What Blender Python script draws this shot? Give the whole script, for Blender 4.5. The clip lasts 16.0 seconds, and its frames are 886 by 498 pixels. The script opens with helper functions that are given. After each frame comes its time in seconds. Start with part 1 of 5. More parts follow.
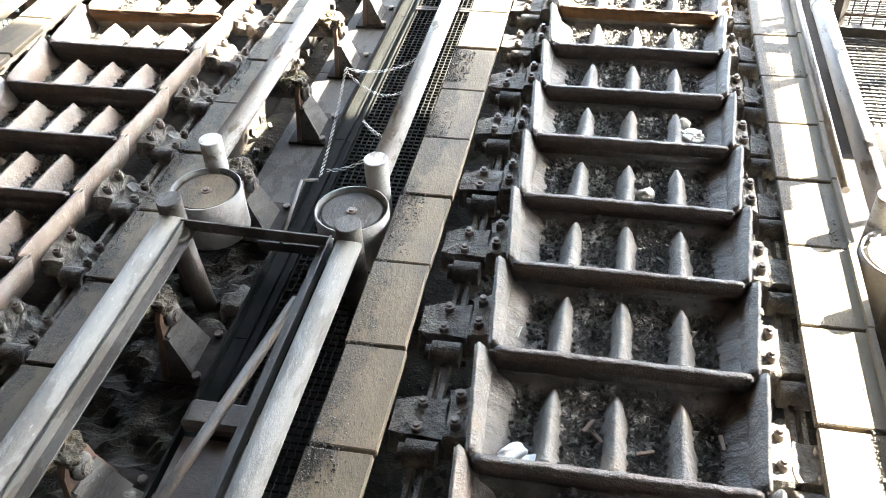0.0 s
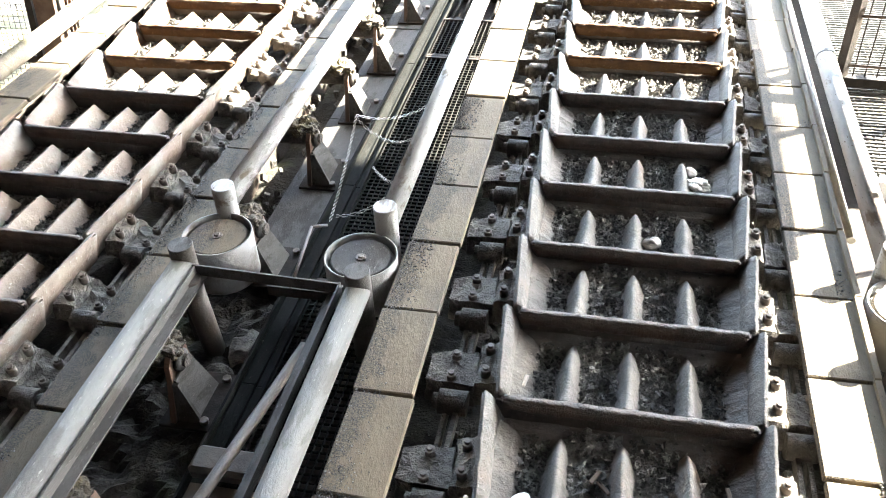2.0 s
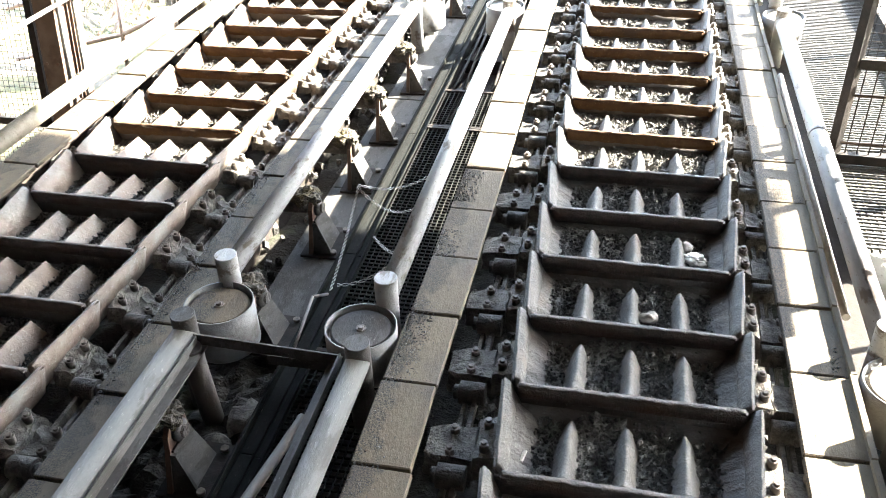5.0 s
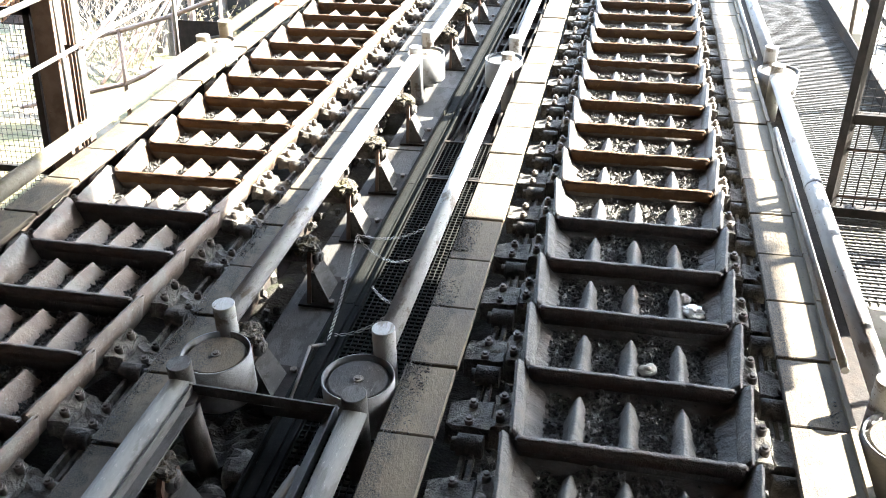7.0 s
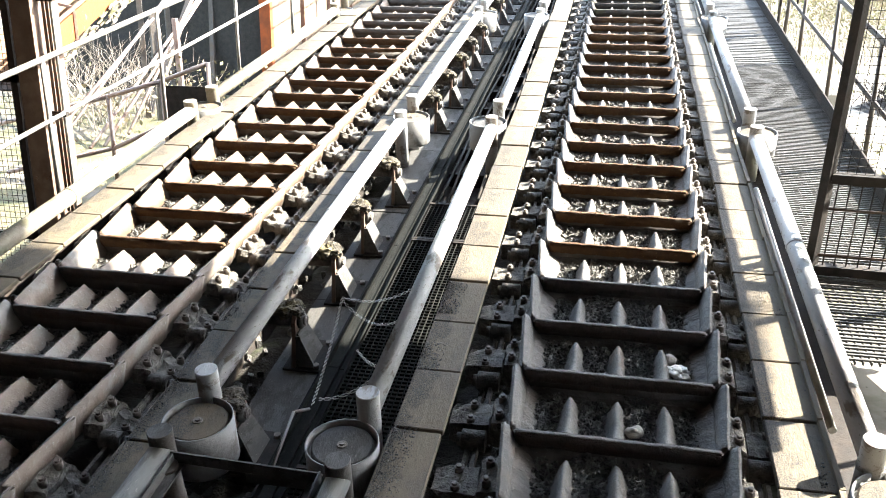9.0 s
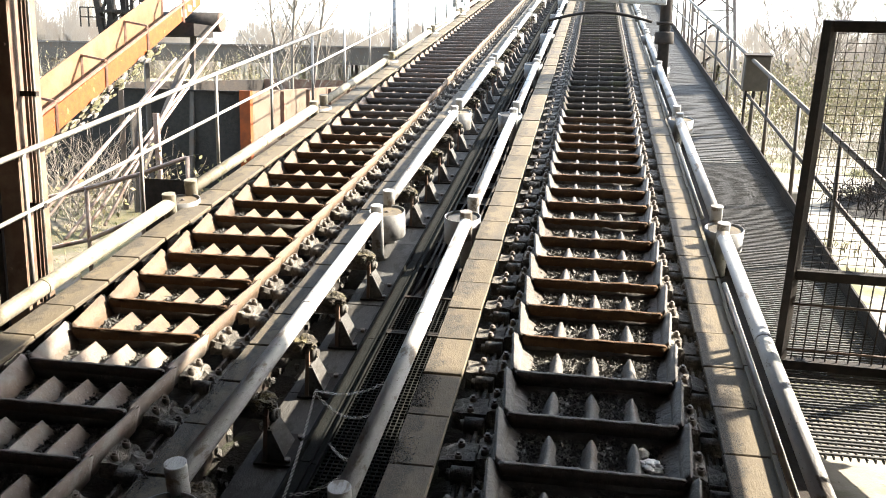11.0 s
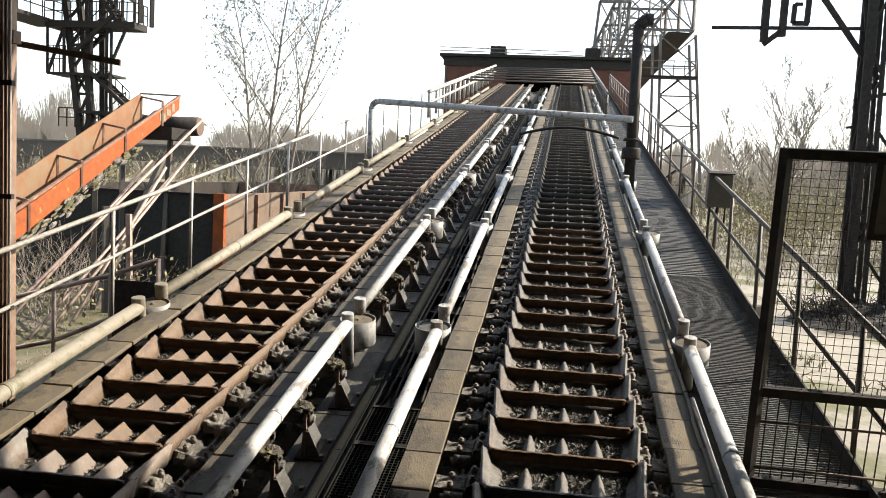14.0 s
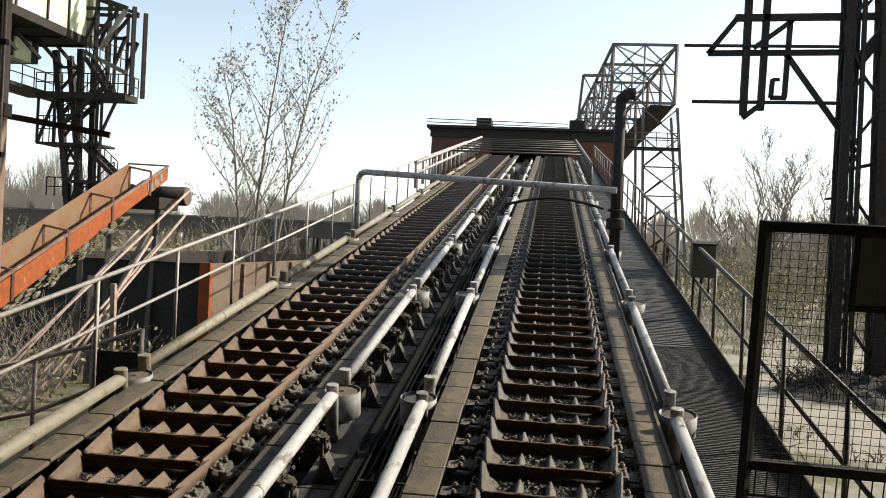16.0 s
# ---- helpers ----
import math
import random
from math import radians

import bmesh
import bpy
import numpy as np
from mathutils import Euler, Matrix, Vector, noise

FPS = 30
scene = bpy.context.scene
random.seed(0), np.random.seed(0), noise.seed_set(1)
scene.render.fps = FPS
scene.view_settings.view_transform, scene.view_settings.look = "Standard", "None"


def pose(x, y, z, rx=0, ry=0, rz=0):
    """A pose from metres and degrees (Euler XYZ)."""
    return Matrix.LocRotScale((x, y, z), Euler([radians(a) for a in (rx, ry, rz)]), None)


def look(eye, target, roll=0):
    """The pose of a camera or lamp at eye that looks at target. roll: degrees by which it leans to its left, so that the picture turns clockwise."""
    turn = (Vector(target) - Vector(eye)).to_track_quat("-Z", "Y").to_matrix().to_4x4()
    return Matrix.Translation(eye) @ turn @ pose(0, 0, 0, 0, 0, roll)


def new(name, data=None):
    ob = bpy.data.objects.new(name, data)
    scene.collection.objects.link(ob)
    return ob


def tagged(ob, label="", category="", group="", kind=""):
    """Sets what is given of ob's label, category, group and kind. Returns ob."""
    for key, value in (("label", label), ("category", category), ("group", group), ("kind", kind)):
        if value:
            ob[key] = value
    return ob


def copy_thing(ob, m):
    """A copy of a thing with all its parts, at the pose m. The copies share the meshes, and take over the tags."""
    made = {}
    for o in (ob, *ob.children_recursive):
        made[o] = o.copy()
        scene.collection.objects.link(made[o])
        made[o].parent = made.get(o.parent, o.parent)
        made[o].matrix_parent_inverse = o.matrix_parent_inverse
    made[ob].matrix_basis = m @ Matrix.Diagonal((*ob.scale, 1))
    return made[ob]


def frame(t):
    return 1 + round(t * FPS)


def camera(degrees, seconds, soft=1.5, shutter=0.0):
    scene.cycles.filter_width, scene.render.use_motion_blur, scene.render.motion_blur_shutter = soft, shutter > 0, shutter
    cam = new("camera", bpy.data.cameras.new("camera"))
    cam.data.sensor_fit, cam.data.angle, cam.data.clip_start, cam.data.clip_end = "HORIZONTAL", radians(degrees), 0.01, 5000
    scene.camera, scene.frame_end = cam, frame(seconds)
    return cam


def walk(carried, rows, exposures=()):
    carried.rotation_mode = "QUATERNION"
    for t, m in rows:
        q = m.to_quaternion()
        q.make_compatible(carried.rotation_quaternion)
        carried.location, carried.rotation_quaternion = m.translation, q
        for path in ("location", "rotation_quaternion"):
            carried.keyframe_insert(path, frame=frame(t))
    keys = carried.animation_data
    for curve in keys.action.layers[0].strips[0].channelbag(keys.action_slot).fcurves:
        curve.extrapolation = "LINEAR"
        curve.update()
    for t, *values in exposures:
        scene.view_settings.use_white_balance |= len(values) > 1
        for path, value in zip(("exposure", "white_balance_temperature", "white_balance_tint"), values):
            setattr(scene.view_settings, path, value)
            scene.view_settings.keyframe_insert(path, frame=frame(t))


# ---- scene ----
cam = camera(54.56, 16.0, 0.95)
PATH = [
    (0.0, (0.370, -4.296, 1.617), (-0.473, -0.131, -1.018), -0.51),
    (0.5, (0.365, -4.303, 1.629), (-0.488, -0.106, -0.951), -0.43),
    (1.0, (0.365, -4.305, 1.636), (-0.508, -0.079, -0.889), -0.26),
    (1.5, (0.362, -4.304, 1.650), (-0.522, -0.056, -0.835), -0.17),
    (2.0, (0.368, -4.306, 1.665), (-0.537, -0.036, -0.775), -0.30),
    (2.5, (0.366, -4.309, 1.668), (-0.544, -0.013, -0.722), -0.07),
    (3.0, (0.360, -4.316, 1.687), (-0.554, 0.005, -0.658), 0.16),
    (3.5, (0.371, -4.329, 1.696), (-0.553, 0.021, -0.590), -0.01),
    (4.0, (0.363, -4.330, 1.714), (-0.557, 0.047, -0.521), 0.34),
    (6.5, (0.369, -4.315, 1.753), (-0.573, 0.191, -0.197), 0.60),
    (7.0, (0.365, -4.327, 1.753), (-0.579, 0.210, -0.123), 0.84),
    (7.5, (0.363, -4.329, 1.763), (-0.587, 0.230, -0.057), 1.24),
    (8.0, (0.365, -4.322, 1.767), (-0.587, 0.264, 0.017), 0.99),
    (10.5, (0.413, -4.355, 1.767), (-0.430, 0.438, 0.617), 0.67),
    (11.0, (0.406, -4.381, 1.781), (-0.396, 0.447, 0.760), 1.32),
    (11.5, (0.408, -4.391, 1.790), (-0.379, 0.460, 0.872), 1.66),
    (12.0, (0.410, -4.391, 1.798), (-0.360, 0.481, 0.980), 1.66),
    (12.5, (0.411, -4.394, 1.810), (-0.365, 0.490, 1.077), 1.86),
    (13.0, (0.415, -4.402, 1.818), (-0.330, 0.504, 1.205), 2.08),
    (13.5, (0.410, -4.411, 1.830), (-0.299, 0.512, 1.324), 2.46),
    (14.0, (0.407, -4.430, 1.837), (-0.259, 0.507, 1.419), 2.65),
    (14.5, (0.411, -4.432, 1.844), (-0.223, 0.516, 1.509), 2.92),
    (15.0, (0.417, -4.446, 1.850), (-0.202, 0.510, 1.614), 2.96),
    (15.5, (0.422, -4.440, 1.850), (-0.194, 0.520, 1.711), 2.84),
    (16.0, (0.419, -4.452, 1.854), (-0.192, 0.511, 1.839), 2.70),
]
EXPOSURES = [(0, 5.3, 6450, 9), (4, 4.88, 6350, 9), (6.5, 4.3, 6100, 9), (8, 3.95, 6000, 9), (10.5, 2.9, 6500, 10), (12.5, 1.95, 6550, 11), (14.5, 1.25, 6600, 10), (16, 0.76, 6600, 9)]
walk(cam, [(t, look(e, g, r)) for t, e, g, r in PATH], EXPOSURES)

# ---- light: low spring sun ahead and to the right, thin bright sky ----
SUN_AZ, SUN_EL = 65.0, 34.0   # degrees to the right of the conveyor's direction, and up
HAZE_ALL, HAZE_LOW, HAZE_SUN = 1.1, 4.6, 4.0
world = bpy.data.worlds.new("sky")
scene.world = world
world.use_nodes = True
wn = world.node_tree.nodes
sky = wn.new("ShaderNodeTexSky")
sky.sky_type, sky.sun_disc = "NISHITA", False
sky.sun_elevation, sky.sun_rotation = radians(SUN_EL), radians(SUN_AZ)
sky.air_density, sky.dust_density, sky.ozone_density = 1.0, 1.8, 1.2
SUN_DIR = Vector((math.sin(radians(SUN_AZ)) * math.cos(radians(SUN_EL)), math.cos(radians(SUN_AZ)) * math.cos(radians(SUN_EL)), math.sin(radians(SUN_EL))))
def world_math(op, a, b, c=None):
    """One step of arithmetic on sockets or numbers."""
    q = wn.new("ShaderNodeMath")
    q.operation = op
    for slot, v in zip(q.inputs, (a, b, c)):
        if isinstance(v, (int, float)):
            slot.default_value = v
        elif v:
            world.node_tree.links.new(v, slot)
    return q.outputs[0]
# thin high haze: whitest low over the land and towards the sun
way_to = wn.new("ShaderNodeTexCoord").outputs["Generated"]
sep = wn.new("ShaderNodeSeparateXYZ")
world.node_tree.links.new(way_to, sep.inputs[0])
dot = wn.new("ShaderNodeVectorMath")
dot.operation = "DOT_PRODUCT"
dot.inputs[1].default_value = SUN_DIR
world.node_tree.links.new(way_to, dot.inputs[0])
low_sky = world_math("POWER", world_math("SUBTRACT", 1.0, world_math("MAXIMUM", sep.outputs["Z"], 0.0)), 5.0)
sunward = world_math("POWER", world_math("MAXIMUM", dot.outputs["Value"], 0.0), 2.5)
haze = world_math("MULTIPLY_ADD", low_sky, HAZE_LOW, world_math("MULTIPLY_ADD", sunward, HAZE_SUN, HAZE_ALL))
veil = wn.new("ShaderNodeMix")
veil.data_type, veil.blend_type = "RGBA", "ADD"
veil.inputs[0].default_value = 1.0
white = wn.new("ShaderNodeCombineXYZ")
for k, tint in enumerate((0.92, 1.0, 0.98)):
    world.node_tree.links.new(world_math("MULTIPLY", haze, tint), white.inputs[k])
world.node_tree.links.new(sky.outputs[0], veil.inputs[6])
world.node_tree.links.new(white.outputs[0], veil.inputs[7])
world.node_tree.links.new(veil.outputs[2], wn["Background"].inputs[0])
wn["Background"].inputs[1].default_value = 0.09
sun = new("sun", bpy.data.lights.new("sun", "SUN"))
sun.data.energy, sun.data.angle, sun.data.color = 5.0, radians(0.55), (1.0, 0.9, 0.75)
sun.matrix_world = look(SUN_DIR * 60, (0, 0, 0))

# ---- materials ----
def mat(name, c1, c2, rough=0.7, metal=0.0, scale=8.0, c3=None, patch=1.5, bump=0.3, grain=90.0, cut=(0.45, 0.65), vary=0.0, spots=None, stretch=None, gloss=0.5):
    """Grain and patches: c1 and c2 mix finely, c3 comes in larger patches; spots are small flecks."""
    m = bpy.data.materials.new(name)
    m.use_nodes = True
    n, l = m.node_tree.nodes, m.node_tree.links
    b = n["Principled BSDF"]
    geo = n.new("ShaderNodeNewGeometry")
    info = n.new("ShaderNodeObjectInfo")
    off = n.new("ShaderNodeVectorMath")
    off.operation = "MULTIPLY_ADD"
    l.new(info.outputs["Random"], off.inputs[0])
    off.inputs[1].default_value = (7.3, 5.1, 9.7)
    if stretch:      # marks drawn out along one way
        st = n.new("ShaderNodeVectorMath")
        st.operation = "MULTIPLY"
        st.inputs[1].default_value = stretch
        l.new(geo.outputs["Position"], st.inputs[0])
        l.new(st.outputs[0], off.inputs[2])
    else:
        l.new(geo.outputs["Position"], off.inputs[2])
    b.inputs["Specular IOR Level"].default_value = gloss
    def noise_tex(s, detail=6.0, r=0.6):
        t = n.new("ShaderNodeTexNoise")
        t.inputs["Scale"].default_value, t.inputs["Detail"].default_value, t.inputs["Roughness"].default_value = s, detail, r
        l.new(off.outputs[0], t.inputs["Vector"])
        return t
    def mix(fac, a, b2):
        x = n.new("ShaderNodeMix")
        x.data_type = "RGBA"
        l.new(fac, x.inputs[0])
        for slot, v in ((6, a), (7, b2)):
            if isinstance(v, tuple):
                x.inputs[slot].default_value = (*v, 1)
            else:
                l.new(v, x.inputs[slot])
        return x.outputs[2]
    def ramp(sock, a, b2):
        r = n.new("ShaderNodeMapRange")
        r.inputs[1].default_value, r.inputs[2].default_value = a, b2
        l.new(sock, r.inputs[0])
        return r.outputs[0]
    f1 = noise_tex(scale)
    col = mix(ramp(f1.outputs["Fac"], 0.35, 0.65), c1, c2)
    if c3:
        col = mix(ramp(noise_tex(patch, 8.0, 0.65).outputs["Fac"], *cut), col, c3)
    fg = noise_tex(grain, 3.0)
    if spots:
        col = mix(ramp(noise_tex(grain * 0.6, 2.0).outputs["Fac"], 0.66, 0.72), col, spots)
    hsv = n.new("ShaderNodeHueSaturation")
    if vary:
        l.new(ramp(info.outputs["Random"], 0.0, 1.0), hsv.inputs["Value"])
        mr = hsv.inputs["Value"].links[0].from_node
        mr.inputs[3].default_value, mr.inputs[4].default_value = 1 - vary, 1 + vary
    l.new(col, hsv.inputs["Color"])
    l.new(hsv.outputs[0], b.inputs["Base Color"])
    rr = n.new("ShaderNodeMapRange")
    rr.inputs[3].default_value, rr.inputs[4].default_value = max(rough - 0.15, 0.05), min(rough + 0.15, 1)
    l.new(f1.outputs["Fac"], rr.inputs[0])
    l.new(rr.outputs[0], b.inputs["Roughness"])
    b.inputs["Metallic"].default_value = metal
    if bump:
        add = n.new("ShaderNodeMath")
        crust = n.new("ShaderNodeMath")
        crust.operation = "MULTIPLY_ADD"
        l.new(noise_tex(grain * 0.3, 4.0, 0.7).outputs["Fac"], crust.inputs[0])
        crust.inputs[1].default_value = 1.6
        l.new(f1.outputs["Fac"], crust.inputs[2])
        add.operation = "MULTIPLY_ADD"
        l.new(fg.outputs["Fac"], add.inputs[0])
        add.inputs[1].default_value = 0.45
        l.new(crust.outputs[0], add.inputs[2])
        bp = n.new("ShaderNodeBump")
        bp.inputs["Strength"].default_value, bp.inputs["Distance"].default_value = bump, 0.01
        l.new(add.outputs[0], bp.inputs["Height"])
        l.new(bp.outputs[0], b.inputs["Normal"])
    return m

M_MOULD = mat("cast_iron", (0.050, 0.045, 0.040), (0.098, 0.088, 0.076), 0.7, 0.0, 14, (0.104, 0.068, 0.043), 1.6, 0.6, 110, (0.56, 0.72), 0.12, (0.160, 0.148, 0.130))
M_RIM = mat("worn_iron", (0.044, 0.036, 0.029), (0.088, 0.072, 0.058), 0.6, 0.1, 30, (0.070, 0.042, 0.026), 3.0, 0.8, 150, (0.5, 0.68), 0.12, (0.130, 0.116, 0.100))
M_RED = mat("rust_red_iron", (0.100, 0.074, 0.056), (0.146, 0.115, 0.090), 0.65, 0.0, 10, (0.142, 0.128, 0.110), 3.5, 0.4, 120, (0.50, 0.60), 0.12, (0.260, 0.245, 0.222))
M_GRAVEL = mat("slag_gravel", (0.034, 0.034, 0.031), (0.112, 0.108, 0.100), 0.9, 0.0, 75, (0.160, 0.152, 0.134), 20, 1.0, 240, (0.56, 0.72), 0.1, (0.21, 0.20, 0.18))
gn = M_GRAVEL.node_tree.nodes
isl = gn.new("ShaderNodeMapRange")
isl.inputs[3].default_value, isl.inputs[4].default_value = 0.4, 2.0
M_GRAVEL.node_tree.links.new(next(q for q in gn if q.bl_idname == "ShaderNodeNewGeometry").outputs["Random Per Island"], isl.inputs[0])
M_GRAVEL.node_tree.links.new(isl.outputs[0], next(q for q in gn if q.bl_idname == "ShaderNodeHueSaturation").inputs["Value"])
M_CHAIN = mat("greasy_steel", (0.033, 0.030, 0.027), (0.085, 0.078, 0.068), 0.75, 0.1, 26, (0.150, 0.136, 0.115), 11, 0.9, 150, (0.47, 0.62), 0.15)
M_BOLT = mat("bolt_steel", (0.084, 0.070, 0.059), (0.168, 0.147, 0.126), 0.6, 0.3, 30, None, 1, 0.4)
M_TILE = mat("cover_plate", (0.102, 0.082, 0.053), (0.124, 0.101, 0.068), 0.75, 0.0, 9, (0.066, 0.058, 0.047), 4.0, 0.35, 190, (0.48, 0.68), 0.16, (0.040, 0.036, 0.031), (1.0, 0.35, 1.0), 0.3)
# flaking grey paint, darkened to hold the hall's shade on the low pipes
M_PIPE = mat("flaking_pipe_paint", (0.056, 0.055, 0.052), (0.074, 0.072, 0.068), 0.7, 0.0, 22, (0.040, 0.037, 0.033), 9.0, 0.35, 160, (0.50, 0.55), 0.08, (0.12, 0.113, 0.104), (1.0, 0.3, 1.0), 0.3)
# pale copy for the upper pipes, with sun and sky light in its colour
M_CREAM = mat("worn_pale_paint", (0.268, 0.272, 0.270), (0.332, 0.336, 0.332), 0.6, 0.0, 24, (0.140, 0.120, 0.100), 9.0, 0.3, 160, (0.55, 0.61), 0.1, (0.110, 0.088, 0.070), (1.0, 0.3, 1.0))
M_RUSTSIDE = mat("brown_rusted_iron", (0.078, 0.048, 0.028), (0.118, 0.077, 0.046), 0.7, 0.0, 14, (0.062, 0.041, 0.028), 3.0, 0.5, 130, (0.5, 0.64), 0.12, (0.180, 0.140, 0.098))
M_OCHRE = mat("ochre_pipe_paint", (0.150, 0.132, 0.098), (0.192, 0.172, 0.132), 0.65, 0.0, 30, (0.100, 0.092, 0.050), 6.0, 0.3, 160, (0.53, 0.62), 0.1, (0.080, 0.062, 0.045))
M_LUG = mat("dust_caked_lug", (0.055, 0.050, 0.044), (0.130, 0.120, 0.104), 0.9, 0.0, 26, (0.190, 0.175, 0.150), 11, 1.0, 150, (0.48, 0.64), 0.15, (0.030, 0.027, 0.024))
M_RUSTPIPE = mat("rusty_pipe", (0.077, 0.043, 0.029), (0.119, 0.073, 0.049), 0.75, 0.0, 18, (0.070, 0.056, 0.045), 4, 0.4)
M_WHITE = mat("pale_rail_paint", (0.283, 0.270, 0.243), (0.392, 0.378, 0.351), 0.55, 0.0, 20, (0.176, 0.142, 0.115), 5, 0.2, 160, (0.55, 0.7))
M_DARK = mat("dark_steel", (0.014, 0.012, 0.011), (0.030, 0.026, 0.023), 0.75, 0.0, 12, (0.042, 0.030, 0.022), 2, 0.3, 120, (0.52, 0.72), 0.0, None, None, 0.2)
M_STEEL = mat("weathered_steel", (0.051, 0.043, 0.037), (0.078, 0.068, 0.058), 0.6, 0.1, 14, (0.078, 0.051, 0.033), 2.5, 0.3, 120, (0.52, 0.7))
M_GRATE = mat("grating_steel", (0.048, 0.048, 0.048), (0.086, 0.086, 0.084), 0.65, 0.1, 30, None, 1, 0.2, 90, (0.45, 0.65), 0.0, None, None, 0.25)
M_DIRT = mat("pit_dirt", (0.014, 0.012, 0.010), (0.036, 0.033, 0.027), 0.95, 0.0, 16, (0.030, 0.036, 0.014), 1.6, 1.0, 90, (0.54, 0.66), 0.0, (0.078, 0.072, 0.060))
M_ORANGE = mat("orange_rust_paint", (0.270, 0.060, 0.009), (0.175, 0.046, 0.012), 0.65, 0.0, 6, (0.270, 0.165, 0.060), 3.4, 0.3, 60, (0.62, 0.66), 0.0, (0.080, 0.036, 0.022), None, 0.3)
M_TANRUST = mat("faded_rust_panel", (0.096, 0.064, 0.042), (0.124, 0.090, 0.064), 0.75, 0.0, 3, (0.068, 0.032, 0.017), 1.3, 0.2, 60, (0.5, 0.62))
M_CHUTE = mat("weathered_orange_plate", (0.150, 0.062, 0.024), (0.180, 0.100, 0.050), 0.75, 0.0, 3, (0.150, 0.108, 0.062), 0.7, 0.3, 60, (0.50, 0.64), 0.0, (0.10, 0.045, 0.025))
M_STRUT = mat("faded_strut_paint", (0.240, 0.175, 0.145), (0.330, 0.270, 0.235), 0.6, 0.0, 20, (0.150, 0.085, 0.060), 5, 0.2, 160, (0.5, 0.66))
# rust whose orange also holds sunlight bounced onto the lips
M_RUSTLIP = mat("orange_rusted_iron", (0.062, 0.031, 0.013), (0.088, 0.048, 0.020), 0.8, 0.0, 24, (0.044, 0.026, 0.016), 2.5, 0.9, 140, (0.5, 0.66), 0.12, (0.185, 0.125, 0.055), None, 0.3)
# near-black colour of the channel sheets and the trough wire
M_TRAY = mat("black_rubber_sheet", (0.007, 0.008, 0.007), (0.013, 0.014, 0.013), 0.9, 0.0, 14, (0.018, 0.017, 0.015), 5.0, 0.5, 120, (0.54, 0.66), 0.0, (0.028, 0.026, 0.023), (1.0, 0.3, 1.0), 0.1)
M_RAIL = mat("worn_grey_rail", (0.130, 0.125, 0.116), (0.190, 0.182, 0.168), 0.55, 0.1, 18, (0.075, 0.055, 0.042), 5, 0.2, 160, (0.55, 0.7))
M_DRUM = mat("pale_drum_paint", (0.150, 0.152, 0.150), (0.190, 0.192, 0.188), 0.6, 0.0, 14, (0.090, 0.080, 0.068), 5, 0.25, 160, (0.54, 0.64))
M_COLUMN = mat("faded_column_paint", (0.130, 0.080, 0.054), (0.185, 0.125, 0.088), 0.65, 0.0, 8, (0.095, 0.050, 0.033), 3, 0.2, 90, (0.52, 0.66))
M_OLD = mat("mossy_old_iron", (0.026, 0.022, 0.018), (0.052, 0.043, 0.034), 0.8, 0.0, 24, (0.046, 0.044, 0.020), 3.0, 0.8, 140, (0.52, 0.66), 0.15, (0.105, 0.090, 0.062), None, 0.3)
# far steelwork: grey lightened to carry the haze of distance
M_GREYSTEEL = mat("grey_bridge_steel", (0.105, 0.100, 0.094), (0.150, 0.143, 0.135), 0.7, 0.0, 3, (0.085, 0.062, 0.048), 0.8, 0.2, 40)
# black scrap, with shade put in for the mound and the bunker front
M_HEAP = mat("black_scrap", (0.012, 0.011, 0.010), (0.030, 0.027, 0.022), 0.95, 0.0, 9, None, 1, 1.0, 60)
M_BROWN = mat("brown_column_paint", (0.120, 0.056, 0.034), (0.188, 0.105, 0.071), 0.6, 0.0, 8, (0.240, 0.165, 0.112), 3, 0.2, 90, (0.5, 0.66))
M_GROUND = mat("concrete_yard", (0.172, 0.157, 0.128), (0.235, 0.216, 0.180), 0.9, 0.0, 1.6, (0.078, 0.080, 0.032), 0.45, 0.4, 30, (0.51, 0.59), 0.0, (0.09, 0.08, 0.062))
M_GREEN = mat("pale_green_cladding", (0.52, 0.58, 0.38), (0.6, 0.65, 0.44), 0.6, 0.0, 2, (0.36, 0.34, 0.24), 0.8, 0.1, 40, (0.55, 0.7))
M_BRICK = mat("red_brick_wall", (0.108, 0.038, 0.024), (0.146, 0.054, 0.035), 0.85, 0.0, 3, (0.065, 0.032, 0.024), 0.6, 0.3, 60)
M_BARK = mat("bark", (0.120, 0.102, 0.084), (0.240, 0.210, 0.174), 0.9, 0.0, 20, None, 1, 0.5)
M_TWIG = mat("dry_twigs", (0.225, 0.188, 0.138), (0.345, 0.295, 0.222), 0.9, 0.0, 12, (0.134, 0.126, 0.064), 2, 0.0)
M_LEAF = mat("budding_leaves", (0.24, 0.225, 0.20), (0.36, 0.34, 0.31), 0.8, 0.0, 12, None, 1, 0.0, 90, (0.4, 0.6), 0.3)
M_SHRUB = mat("olive_shrub", (0.135, 0.146, 0.050), (0.245, 0.232, 0.100), 0.9, 0.0, 3, (0.245, 0.196, 0.122), 0.7, 0.0, 90, (0.4, 0.6), 0.2)
M_MOSS = mat("moss", (0.046, 0.050, 0.015), (0.104, 0.089, 0.046), 0.95, 0.0, 4, (0.135, 0.114, 0.083), 0.9, 1.0, 40, (0.48, 0.6), 0.0, (0.026, 0.026, 0.015))
# distance haze is put into this pale twig colour
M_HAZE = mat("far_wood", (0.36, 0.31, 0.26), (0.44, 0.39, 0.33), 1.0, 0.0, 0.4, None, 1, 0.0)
M_ROPE = mat("pale_chain", (0.45, 0.43, 0.4), (0.6, 0.58, 0.55), 0.5, 0.3, 60, None, 1, 0.1)
